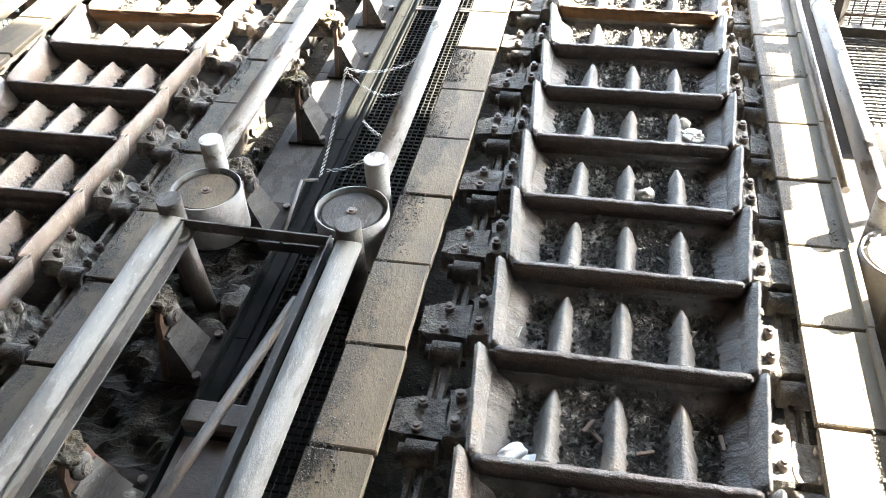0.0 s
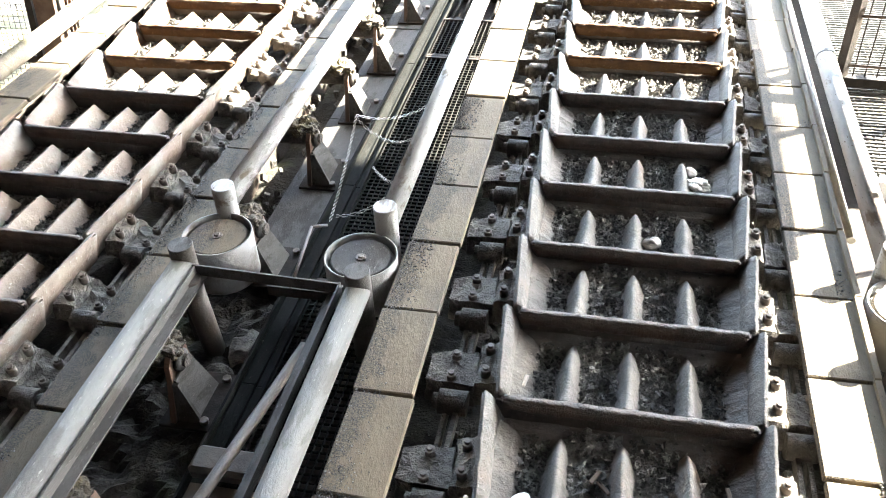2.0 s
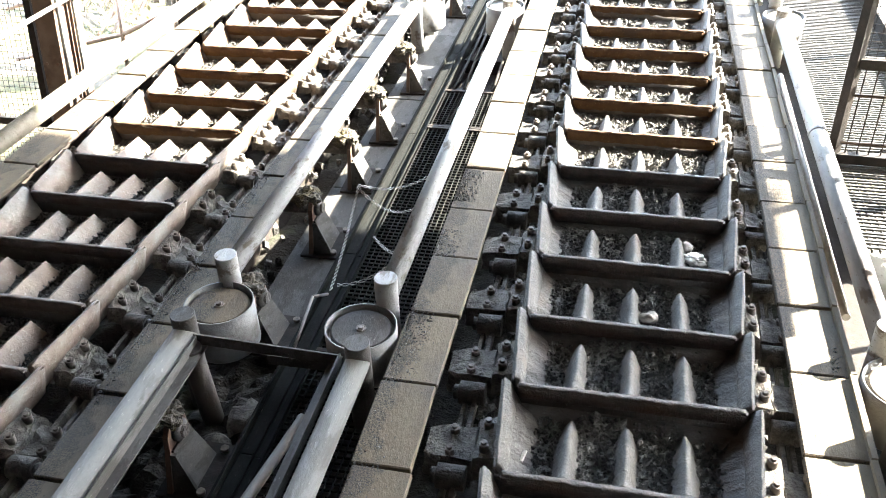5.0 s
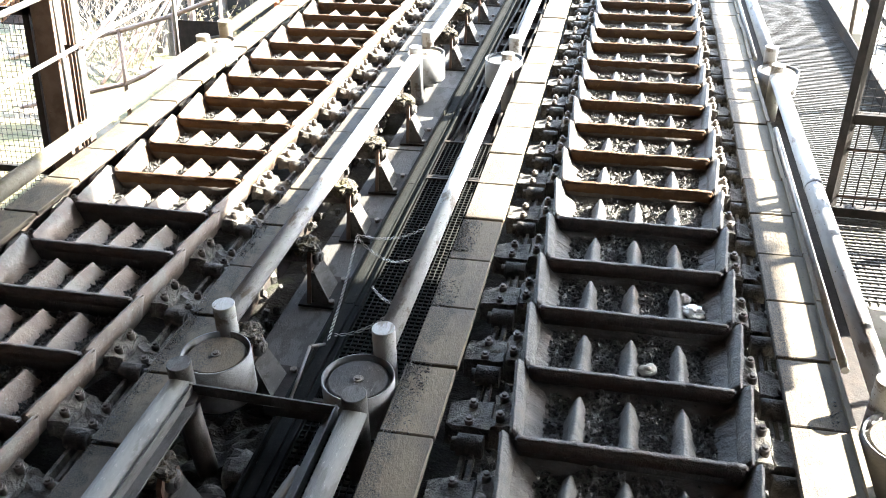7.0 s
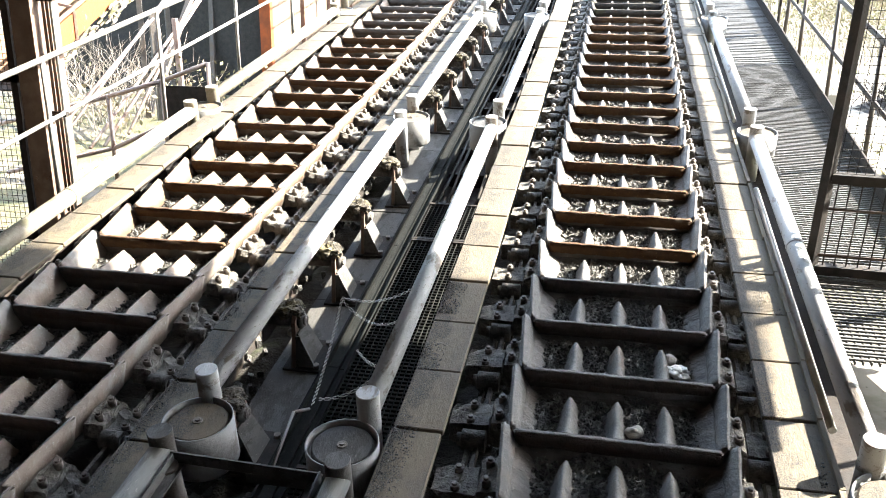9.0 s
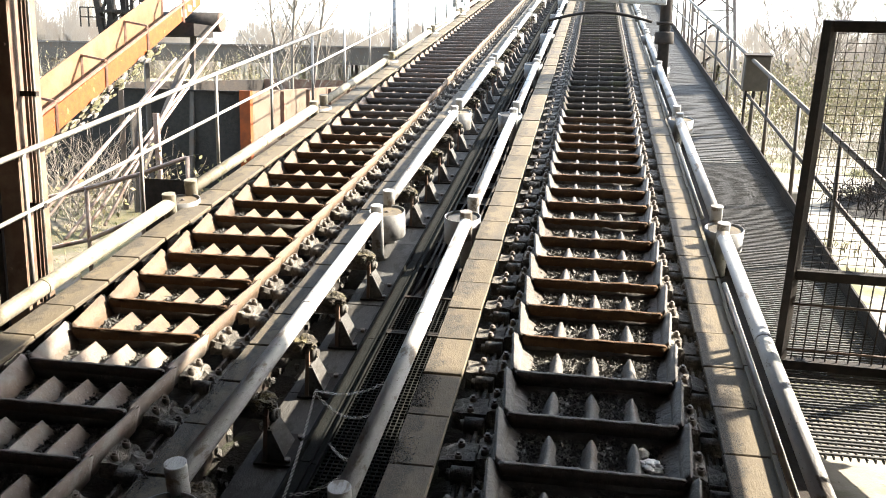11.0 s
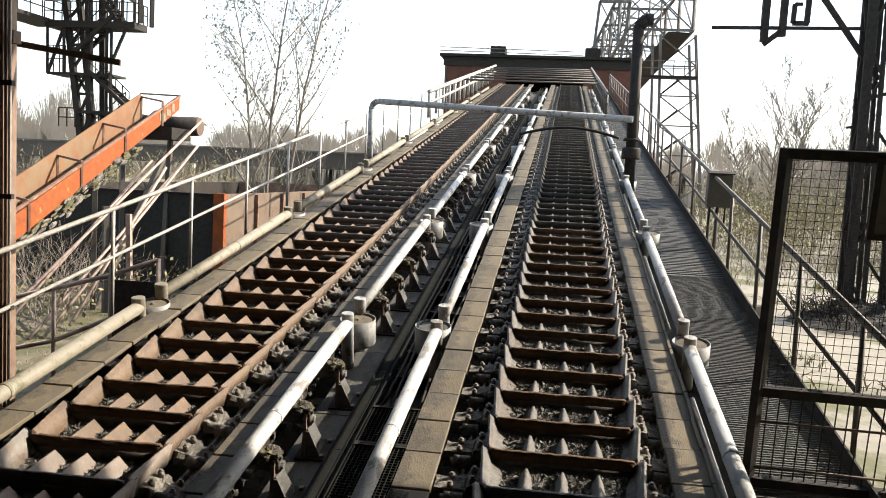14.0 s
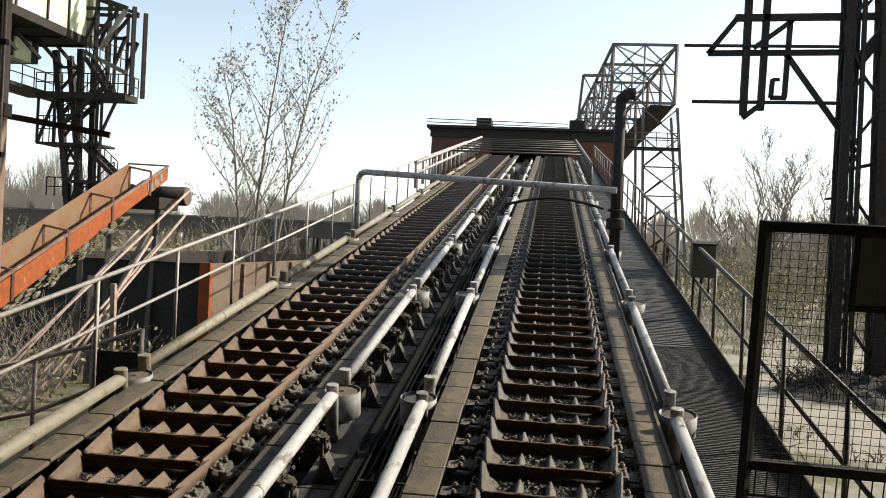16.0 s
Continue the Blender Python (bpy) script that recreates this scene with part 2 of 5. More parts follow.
M_CLOTH = mat("white_rag", (0.75, 0.74, 0.72), (0.82, 0.81, 0.8), 0.8, 0.0, 30, None, 1, 0.1)
M_STONE = mat("pale_stone", (0.320, 0.296, 0.264), (0.400, 0.376, 0.336), 0.9, 0.0, 30, None, 1, 0.4)
M_SIGN = mat("sign_back", (0.048, 0.044, 0.036), (0.072, 0.066, 0.054), 0.6, 0.0, 14, None, 1, 0.1)
M_INK = mat("sign_ink", (0.03, 0.03, 0.03), (0.05, 0.05, 0.05), 0.6, 0.0, 14, None, 1, 0.0)

def edge_grit(m, reach=0.085):
    """Fine slag grit lying along the left edge of each plate."""
    n, l = m.node_tree.nodes, m.node_tree.links
    b = n["Principled BSDF"]
    old = b.inputs["Base Color"].links[0].from_socket
    tc, geo, sep = n.new("ShaderNodeTexCoord"), n.new("ShaderNodeNewGeometry"), n.new("ShaderNodeSeparateXYZ")
    l.new(tc.outputs["Object"], sep.inputs[0])
    t1, t2 = n.new("ShaderNodeTexNoise"), n.new("ShaderNodeTexNoise")
    t1.inputs["Scale"].default_value, t2.inputs["Scale"].default_value = 9.0, 170.0
    for t in (t1, t2):
        l.new(geo.outputs["Position"], t.inputs["Vector"])
    a = n.new("ShaderNodeMath")      # how far from the edge the grit reaches here
    a.operation = "MULTIPLY_ADD"
    l.new(t1.outputs["Fac"], a.inputs[0])
    a.inputs[1].default_value, a.inputs[2].default_value = 0.34, -0.115 - reach
    d = n.new("ShaderNodeMath")
    d.operation = "SUBTRACT"
    l.new(a.outputs[0], d.inputs[0])
    l.new(sep.outputs["X"], d.inputs[1])
    f = n.new("ShaderNodeMapRange")
    f.inputs[1].default_value, f.inputs[2].default_value = -0.015, 0.02
    l.new(d.outputs[0], f.inputs[0])
    c = n.new("ShaderNodeMapRange")
    c.inputs[1].default_value, c.inputs[2].default_value = 0.38, 0.62
    l.new(t2.outputs["Fac"], c.inputs[0])
    g = n.new("ShaderNodeMath")
    g.operation = "MULTIPLY"
    l.new(f.outputs[0], g.inputs[0])
    l.new(c.outputs[0], g.inputs[1])
    x = n.new("ShaderNodeMix")
    x.data_type = "RGBA"
    l.new(g.outputs[0], x.inputs[0])
    l.new(old, x.inputs[6])
    x.inputs[7].default_value = (0.030, 0.028, 0.026, 1)
    l.new(x.outputs[2], b.inputs["Base Color"])
edge_grit(M_TILE)

# ---- building blocks ----
SLOPE = pose(0, 0, 0, 9.4)     # the conveyor rises along y
PITCH, LANE = 0.465, 1.02      # spacing and width of the moulds
GROUND, YARD = -0.5, -1.4     # the concrete yard, and the lower mossy yard beside the conveyor

def box(bm, x0, x1, y0, y1, z0, z1, m=None, bev=0.0):
    v = [bm.verts.new((x, y, z)) for z in (z0, z1) for y in (y0, y1) for x in (x0, x1)]
    fs = [bm.faces.new([v[i] for i in q]) for q in ((0, 2, 3, 1), (4, 5, 7, 6), (0, 1, 5, 4), (2, 6, 7, 3), (0, 4, 6, 2), (1, 3, 7, 5))]
    if bev:
        out = bmesh.ops.bevel(bm, geom=list({e for f in fs for e in f.edges}), offset=bev, segments=1, affect="EDGES")
        v = list({w for f in out["faces"] for w in f.verts} | {w for w in v if w.is_valid})
    if m:
        for w in v:
            w.co = m @ w.co
    return bm

def rod(bm, a, b, r, seg=10, r2=None, cap=True):
    a, b = Vector(a), Vector(b)
    d = (b - a).normalized()
    u = d.orthogonal().normalized()
    w = d.cross(u)
    rings = []
    for p, rr in ((a, r), (b, r if r2 is None else r2)):
        rings.append([bm.verts.new(p + (u * math.cos(i * 2 * math.pi / seg) + w * math.sin(i * 2 * math.pi / seg)) * rr) for i in range(seg)])
    for i in range(seg):
        f = bm.faces.new((rings[0][i], rings[0][(i + 1) % seg], rings[1][(i + 1) % seg], rings[1][i]))
        f.smooth = seg > 5
    if cap:
        bm.faces.new(rings[0][::-1])
        bm.faces.new(rings[1])
    return bm

def beam(bm, a, b, w, h=None, up=(0, 0, 1)):
    """A square bar from a to b."""
    a, b, h = Vector(a), Vector(b), h or w
    d = (b - a).normalized()
    s = d.cross(Vector(up))
    s = d.orthogonal().normalized() if s.length < 1e-3 else s.normalized()
    t = s.cross(d)
    r = [[bm.verts.new(p + s * (i * w / 2) + t * (j * h / 2)) for i, j in ((-1, -1), (1, -1), (1, 1), (-1, 1))] for p in (a, b)]
    for i in range(4):
        bm.faces.new((r[0][i], r[0][(i + 1) % 4], r[1][(i + 1) % 4], r[1][i]))
    bm.faces.new(r[0][::-1])
    bm.faces.new(r[1])
    return bm

def tube(bm, pts, r, seg=8):
    """One unbroken round tube through the points."""
    pts = [Vector(p) for p in pts]
    rings = []
    for i, p in enumerate(pts):
        d = (pts[min(i + 1, len(pts) - 1)] - pts[max(i - 1, 0)]).normalized()
        u = d.cross(Vector((0, 0, 1)) if abs(d.z) < 0.9 else Vector((1, 0, 0))).normalized()
        w = d.cross(u)
        rings.append([bm.verts.new(p + (u * math.cos(k * 2 * math.pi / seg) + w * math.sin(k * 2 * math.pi / seg)) * r) for k in range(seg)])
    for a, b in zip(rings, rings[1:]):
        for k in range(seg):
            bm.faces.new((a[k], a[(k + 1) % seg], b[(k + 1) % seg], b[k])).smooth = True
    bm.faces.new(rings[0][::-1])
    bm.faces.new(rings[-1])
    return bm

def lathe(bm, prof, seg=20, at=(0, 0, 0)):
    """A turned body from (radius, height) pairs."""
    rings = [[bm.verts.new((at[0] + r * math.cos(i * 2 * math.pi / seg), at[1] + r * math.sin(i * 2 * math.pi / seg), at[2] + z)) for i in range(seg)] for r, z in prof]
    for a, b in zip(rings, rings[1:]):
        for i in range(seg):
            bm.faces.new((a[i], a[(i + 1) % seg], b[(i + 1) % seg], b[i])).smooth = True
    bm.faces.new(rings[0][::-1])
    bm.faces.new(rings[-1])
    return bm

def mesh_of(bm, name, material):
    bmesh.ops.recalc_face_normals(bm, faces=bm.faces[:])
    me = bpy.data.meshes.new(name)
    bm.to_mesh(me)
    bm.free()
    me.materials.append(material)
    return me

def part(name, bm, material, parent=None, label=""):
    me = bm if isinstance(bm, bpy.types.Mesh) else mesh_of(bm, name, material)
    ob = new(name, me)
    ob.parent = parent
    return tagged(ob, label)

def thing(name, label, category, group="", m=None, kind=""):
    ob = new(name)
    ob.matrix_basis = m or Matrix()
    return tagged(ob, label, category, group, kind)

def solid(name, bm, material, label, category, group="", m=None, kind=""):
    ob = new(name, mesh_of(bm, name, material))
    ob.matrix_basis = m or Matrix()
    return tagged(ob, label, category, group, kind)

def at(x, y, z, rz=0):
    return SLOPE @ pose(x, y, z, 0, 0, rz)

B = bmesh.new

# ---- ground ----
bm = B()
X0, X1, Y0, Y1 = -3.85, 1.66, -14.0, 6.0
xs, ys = (-500, -5.0, X0, X1, 500), (-80, Y0, Y1, 1200)
gv = [[bm.verts.new((x, y, YARD if x < X0 else GROUND)) for x in xs] for y in ys]
for j in range(3):
    for i in range(4):
        if (i, j) != (2, 1):
            bm.faces.new((gv[j][i], gv[j][i + 1], gv[j + 1][i + 1], gv[j + 1][i]))
low = [bm.verts.new((v.co.x, v.co.y, -4.0)) for v in (gv[1][2], gv[1][3], gv[2][3], gv[2][2])]
rim = (gv[1][2], gv[1][3], gv[2][3], gv[2][2])
for i in range(4):
    bm.faces.new((rim[i], rim[(i + 1) % 4], low[(i + 1) % 4], low[i]))
bm.faces.new(low)
solid("ground", bm, M_GROUND, "pale concrete yard with mossy patches", "ground", kind="structure")

# ---- the pit bed under the machine ----
LOW, HIGH = -6.5, 46.3         # the machine's reach along the slope
bm = B()
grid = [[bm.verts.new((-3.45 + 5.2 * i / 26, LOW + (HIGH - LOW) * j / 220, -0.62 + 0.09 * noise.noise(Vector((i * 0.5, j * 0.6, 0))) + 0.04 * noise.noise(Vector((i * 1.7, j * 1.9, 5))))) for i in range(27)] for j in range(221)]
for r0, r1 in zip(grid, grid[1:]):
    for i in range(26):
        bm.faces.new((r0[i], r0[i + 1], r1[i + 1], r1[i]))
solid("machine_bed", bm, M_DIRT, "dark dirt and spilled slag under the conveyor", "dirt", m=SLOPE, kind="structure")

# side girders that carry the machine
for x in (-3.62, -1.78, 1.6):
    bm = B()
    box(bm, x - 0.05, x + 0.05, LOW, HIGH, -0.85, -0.4)
    box(bm, x - 0.1, x + 0.1, LOW, HIGH, -0.4, -0.37)
    solid("girder", bm, M_DARK, "dark steel girder under the conveyor", "girder", "girders of the conveyor", SLOPE)

# ---- moulds ----
def bar_mesh(pts, bm=None):
    """A closed hull of eight corners: four at one end, four at the other."""
    bm = bm or B()
    v = [bm.verts.new(p) for p in pts]
    for q in ((0, 1, 2, 3), (7, 6, 5, 4), (0, 4, 5, 1), (1, 5, 6, 2), (2, 6, 7, 3), (3, 7, 4, 0)):
        bm.faces.new([v[i] for i in q])
    return bm

def worn(bm, off, amount=0.004, seed=0):
    bmesh.ops.bevel(bm, geom=bm.edges[:], offset=off, segments=2, affect="EDGES", clamp_overlap=True)
    for v in bm.verts:
        v.co += Vector((noise.noise(v.co * 9 + Vector((seed, 0, 0))), noise.noise(v.co * 9 + Vector((0, seed, 7))), noise.noise(v.co * 9 + Vector((3, 0, seed))))) * amount
    for f in bm.faces:
        f.smooth = True
    return bm

def crusted(bm, cuts, amount, seed, scale=26.0):
    """Cut a bar finely along its length and roughen it."""
    long = [e for e in bm.edges if e.calc_length() > 0.3]
    bmesh.ops.subdivide_edges(bm, edges=long, cuts=cuts, use_grid_fill=True)
    for v in bm.verts:
        q = v.co * scale + Vector((seed * 1.7, seed, 2.0))
        v.co += Vector((noise.noise(q), noise.noise(q + Vector((7, 0, 0))), noise.noise(q + Vector((0, 7, 0))) * 1.2)) * amount
    return bm

def gravel_mesh(seed, sink=0.0):
    """Bumpy slag in the four cells, with loose stones on it."""
    rnd = random.Random(seed)
    bm = B()
    for c in range(4):
        x0 = -0.43 + c * 0.215
        lift = rnd.uniform(-0.006, 0.014) + sink + (0 if sink else 0.008)
        g = [[bm.verts.new((x0 + 0.215 * i / 10, -0.47 + 0.44 * j / 16, -0.133 + lift + 0.02 * noise.noise(Vector((i * 0.6 + c * 9, j * 0.5, seed))) + rnd.uniform(0, 0.012))) for i in range(11)] for j in range(17)]
        for a, b in zip(g, g[1:]):
            for i in range(10):
                bm.faces.new((a[i], a[i + 1], b[i + 1], b[i]))
        for _ in range(300):
            s = rnd.uniform(0.006, 0.0135) * (1.9 if rnd.random() < 0.06 else 1)
            p = Vector((x0 + rnd.uniform(0.025, 0.19), rnd.uniform(-0.46, -0.06), -0.123 + lift + rnd.uniform(-0.004, 0.006)))
            q = Euler((rnd.uniform(0, 6), rnd.uniform(0, 6), rnd.uniform(0, 6))).to_matrix()
            v = [bm.verts.new(p + q @ Vector(c) * s) for c in ((-1.0, -0.7, -0.4), (1.0, -0.8, -0.3), (0.1, 0.9, -0.4), (rnd.uniform(-0.5, 0.5), 0.0, 1.0))]
            for f in ((0, 2, 1), (0, 1, 3), (1, 2, 3), (2, 0, 3)):
                bm.faces.new([v[k] for k in f])
    return bm

E_Y = -PITCH - 0.02             # the lip at the downhill end
def mould(side_material, seed, lip_material=M_RIM, bare=False):
    ob = thing("casting_mould", "rusty cast-iron pig mould half filled with slag gravel", "mould", "moulds on the conveyor")
    bm = bar_mesh([(-0.45, E_Y + 0.02, -0.17), (0.45, E_Y + 0.02, -0.17), (0.45, 0.0, -0.19), (-0.45, 0.0, -0.19), (-0.46, E_Y + 0.02, -0.14), (0.46, E_Y + 0.02, -0.14), (0.46, 0.0, -0.14), (-0.46, 0.0, -0.14)])
    part("pan", bm, M_MOULD, ob)
    bm = bar_mesh([(-0.46, -0.055, -0.15), (0.46, -0.055, -0.15), (0.46, -0.02, -0.15), (-0.46, -0.02, -0.15), (-0.47, -0.025, -0.035), (0.47, -0.025, -0.035), (0.47, 0.0, -0.035), (-0.47, 0.0, -0.035)])
    part("back_wall", worn(bm, 0.006, 0.004, seed), M_MOULD, ob)
    for s in (-1, 1):
        bm = bar_mesh([(s * 0.39, E_Y, -0.15), (s * 0.465, E_Y, -0.17), (s * 0.475, 0.0, -0.17), (s * 0.4, 0.0, -0.15), (s * 0.448, E_Y, -0.004), (s * 0.478, E_Y, -0.004), (s * (0.53 if bare else 0.518), 0.0, 0.006 if bare else 0.0), (s * (0.5 if bare else 0.488), 0.0, 0.006 if bare else 0.0)])
        part("side_wall", crusted(worn(bm, 0.011, 0.004, seed + s), 14, 0.0035, seed + s), side_material, ob)
    bm = bar_mesh([(-0.45, E_Y - 0.022, -0.085), (0.45, E_Y - 0.022, -0.085), (0.45, E_Y + 0.03, -0.15), (-0.45, E_Y + 0.03, -0.15), (-0.452, E_Y - 0.034, -0.012), (0.452, E_Y - 0.034, -0.012), (0.452, E_Y + 0.006, -0.008), (-0.452, E_Y + 0.006, -0.008)])
    part("lip", crusted(worn(bm, 0.009, 0.005, seed + 5), 30, 0.006 if lip_material is M_RUSTLIP else 0.0035, seed), lip_material, ob, "worn front lip")
    if not bare:
        for s in (-1, 1):
            bm = bar_mesh([(s * 0.29, E_Y + 0.02, -0.15), (s * 0.45, E_Y + 0.02, -0.15), (s * 0.45, -0.03, -0.15), (s * 0.30, -0.12, -0.15), (s * 0.425, E_Y + 0.02, -0.065), (s * 0.45, E_Y + 0.02, -0.06), (s * 0.48, -0.05, -0.06), (s * 0.455, -0.06, -0.07)])
            part("side_apron", crusted(bm, 12, 0.007, seed + s * 3, 18.0), side_material, ob, "sloping inner side crusted with slag")
        bm = bar_mesh([(-0.44, -0.19, -0.15), (0.44, -0.19, -0.15), (0.45, -0.03, -0.15), (-0.45, -0.03, -0.15), (-0.45, -0.085, -0.105), (0.45, -0.085, -0.105), (0.45, -0.03, -0.1), (-0.45, -0.03, -0.1)])
        part("back_apron", crusted(bm, 24, 0.006, seed + 9, 14.0), side_material, ob, "sloping back of the mould")
    if bare:    # sharp full-length ridges
        rows = ((E_Y + 0.005, 0.012, 0.1, -0.03), (-0.45, 0.005, 0.088, -0.046), (-0.3, 0.004, 0.086, -0.05), (-0.14, 0.004, 0.084, -0.056), (-0.115, 0.003, 0.08, -0.14))
    else:       # slender ridges that sink into the slag
        rows = ((E_Y + 0.005, 0.022, 0.098, -0.02), (-0.455, 0.012, 0.086, -0.026), (-0.4, 0.009, 0.080, -0.03), (-0.34, 0.008, 0.078, -0.032), (-0.28, 0.008, 0.076, -0.034), (-0.22, 0.007, 0.072, -0.038), (-0.17, 0.006, 0.066, -0.052), (-0.125, 0.004, 0.056, -0.085), (-0.07, 0.002, 0.04, -0.14))
    for i in (-1, 0, 1):
        x = i * 0.218
        bm = B()
        prev = None
        for y, ridge, foot, top in rows:
            half, low = ridge + (foot - ridge) * (0.48 if bare else 0.38), ridge + (foot - ridge) * (0.78 if bare else 0.68)
            zh, zl = top + (-0.15 - top) * 0.5, top + (-0.15 - top) * 0.78
            ring = [bm.verts.new((x + q, y, z)) for q, z in ((-foot, -0.15), (-low, zl), (-half, zh), (-ridge, top), (ridge, top), (half, zh), (low, zl), (foot, -0.15))]
            if prev:
                for k in range(8):
                    bm.faces.new((prev[k], prev[(k + 1) % 8], ring[(k + 1) % 8], ring[k]))
            else:
                bm.faces.new(ring)
            prev = ring
        bm.faces.new(prev[::-1])
        for v in bm.verts:
            v.co += Vector((noise.noise(v.co * 10 + Vector((seed, i, 0))) * 0.006, 0, noise.noise(v.co * 14 + Vector((i, seed, 3))) * 0.006))
        for f in bm.faces:
            f.smooth = not bare
        part("rib", bm, side_material if bare else M_MOULD, ob)
    part("slag_fill", gravel_mesh(seed, -0.014 if bare else 0.0), M_GRAVEL, ob, "grey slag gravel")
    # lugs with two bolts on either side, by which the mould sits on its chain
    drop = 0.035 if bare else 0.0
    for s in (-1, 1):
        bm = bar_mesh([(s * 0.47, -0.4, -0.2), (s * 0.58, -0.4, -0.2), (s * 0.58, -0.14, -0.2), (s * 0.47, -0.14, -0.2), (s * 0.485, -0.39, -0.07 - drop), (s * 0.57, -0.37, -0.1 - drop), (s * 0.57, -0.17, -0.1 - drop), (s * 0.485, -0.15, -0.07 - drop)])
        bar_mesh([(s * 0.575, -0.37, -0.23), (s * 0.77, -0.37, -0.23), (s * 0.77, -0.18, -0.23), (s * 0.575, -0.18, -0.23), (s * 0.58, -0.36, -0.12 - drop), (s * 0.77, -0.35, -0.135 - drop), (s * 0.77, -0.2, -0.135 - drop), (s * 0.58, -0.19, -0.12 - drop)], bm)
        bmesh.ops.subdivide_edges(bm, edges=bm.edges[:], cuts=3, use_grid_fill=True)
        for v in bm.verts:
            q = v.co * 22 + Vector((seed, s * 5, 0))
            v.co += Vector((noise.noise(q), noise.noise(q + Vector((9, 0, 0))), noise.noise(q + Vector((0, 9, 0))))) * 0.016
        lug = part("lug", bm, M_LUG, ob, "dirt-caked bolted lug")
        for x, y, zt in ((0.535, -0.33, -0.055), (0.535, -0.21, -0.055), (0.67, -0.335, -0.1), (0.67, -0.225, -0.1)):
            bm = B()
            rod(bm, (s * x, y, zt - drop - 0.04), (s * x, y, zt - drop), 0.021, 6)
            rod(bm, (s * x, y, zt - drop - 0.01), (s * x, y, zt - drop + 0.012), 0.012, 7)
            part("bolt", bm, M_BOLT, lug)
    return ob

FIRST, LAST = -7, 94
lane_right = [mould(M_MOULD, 3), mould(M_MOULD, 17), mould(M_MOULD, 31)]
lane_left = [mould(M_RUSTSIDE, 5, M_RUSTLIP, True), mould(M_RUSTSIDE, 23, M_RUSTLIP, True)]
plain_left = [mould(M_RED, 67, M_RIM, True), mould(M_RUSTSIDE, 79, M_RIM, True)]
far_right = mould(M_OLD, 91, M_OLD)
# rusty lips with the bounced sun in their colour, for the sunlit stretch
rusty_right = [mould(M_RIM, 41, M_RUSTLIP), mould(M_MOULD, 53, M_RUSTLIP)]
rnd = random.Random(4)
for x0, y0, z0, kinds, first in ((LANE / 2, 0.0, 0.0, lane_right, FIRST), (-1.99 - LANE / 2, 0.242, -0.06, lane_left, FIRST)):
    for i, k in enumerate(range(first, LAST)):
        m = at(x0 + rnd.uniform(-0.006, 0.006), y0 + k * PITCH + rnd.uniform(-0.006, 0.006), z0 + rnd.uniform(-0.004, 0.004), rnd.uniform(-0.5, 0.5))
        if kinds is lane_right and k in (9, 10):
            rusty_right[k - 9].matrix_basis = m
        elif kinds is lane_right and 3 <= k <= 17:
            copy_thing(rusty_right[rnd.randrange(2)], m)
        elif kinds is lane_left and k == -5:
            plain_left[0].matrix_basis = m
        elif kinds is lane_left and k == 15:
            plain_left[1].matrix_basis = m
        elif kinds is lane_right and k == 18:
            far_right.matrix_basis = m
        elif kinds is lane_right and k > 18:
            copy_thing(far_right, m)
        elif kinds is lane_left and not (k in (-7, -6) or 2 <= k <= 14):
            copy_thing(plain_left[k > 14], m)
        elif i < len(kinds):
            kinds[i].matrix_basis = m
        else:
            copy_thing(kinds[rnd.randrange(len(kinds))], m)

# ---- chains that carry the moulds ----
bm = B()
rod(bm, (-0.06, 0, -0.2), (0.05, 0, -0.2), 0.05, 12)
rod(bm, (0.05, 0, -0.2), (0.075, 0, -0.2), 0.032, 8)
ROLLER = mesh_of(bm, "roller", M_CHAIN)
bm = B()
box(bm, -0.03, -0.012, -0.03, PITCH + 0.03, -0.255, -0.2)
box(bm, 0.012, 0.03, -PITCH * 0.5, PITCH * 0.5, -0.27, -0.215)
LINK = mesh_of(bm, "link", M_CHAIN)
for x, y0, z0, s in ((-0.14, 0, 0.03, -1), (LANE + 0.12, 0, 0.03, 1), (-1.85, 0.242, -0.03, 1), (-3.14, 0.242, -0.03, -1)):
    ch = thing("conveyor_chain", "greasy roller chain under the moulds", "chain", "chains of the conveyor", at(x, y0, z0))
    for k in range(FIRST, LAST):
        for me, dy in ((LINK, 0.0), (ROLLER, 0.05)):
            o = part(me.name, me, None, ch)
            o.matrix_basis = pose(0, k * PITCH + dy, 0, 0, 0, 0 if s > 0 else 180)

# ---- pipes with drum joints ----
def drum(m, label, lid=None):
    ob = thing("drum", label, "drum", "drums between the pipe sections", m)
    bm = B()
    lathe(bm, [(0.15, -0.22), (0.165, -0.2), (0.165, 0.03), (0.158, 0.03), (0.158, -0.03)], 28)
    part("guard", bm, M_DRUM, ob, "pale sheet-metal guard ring")
    bm = B()
    lathe(bm, [(0.14, -0.2), (0.14, 0.008), (0.132, 0.016)], 28)
    d = part("lid", bm, lid or M_TILE, ob, "flat round lid")
    bm = B()
    rod(bm, (0, 0, 0.014), (0, 0, 0.03), 0.014, 6)
    lathe(bm, [(0.024, 0.014), (0.024, 0.021)], 12)
    part("bolt", bm, M_BOLT, d)
    return ob

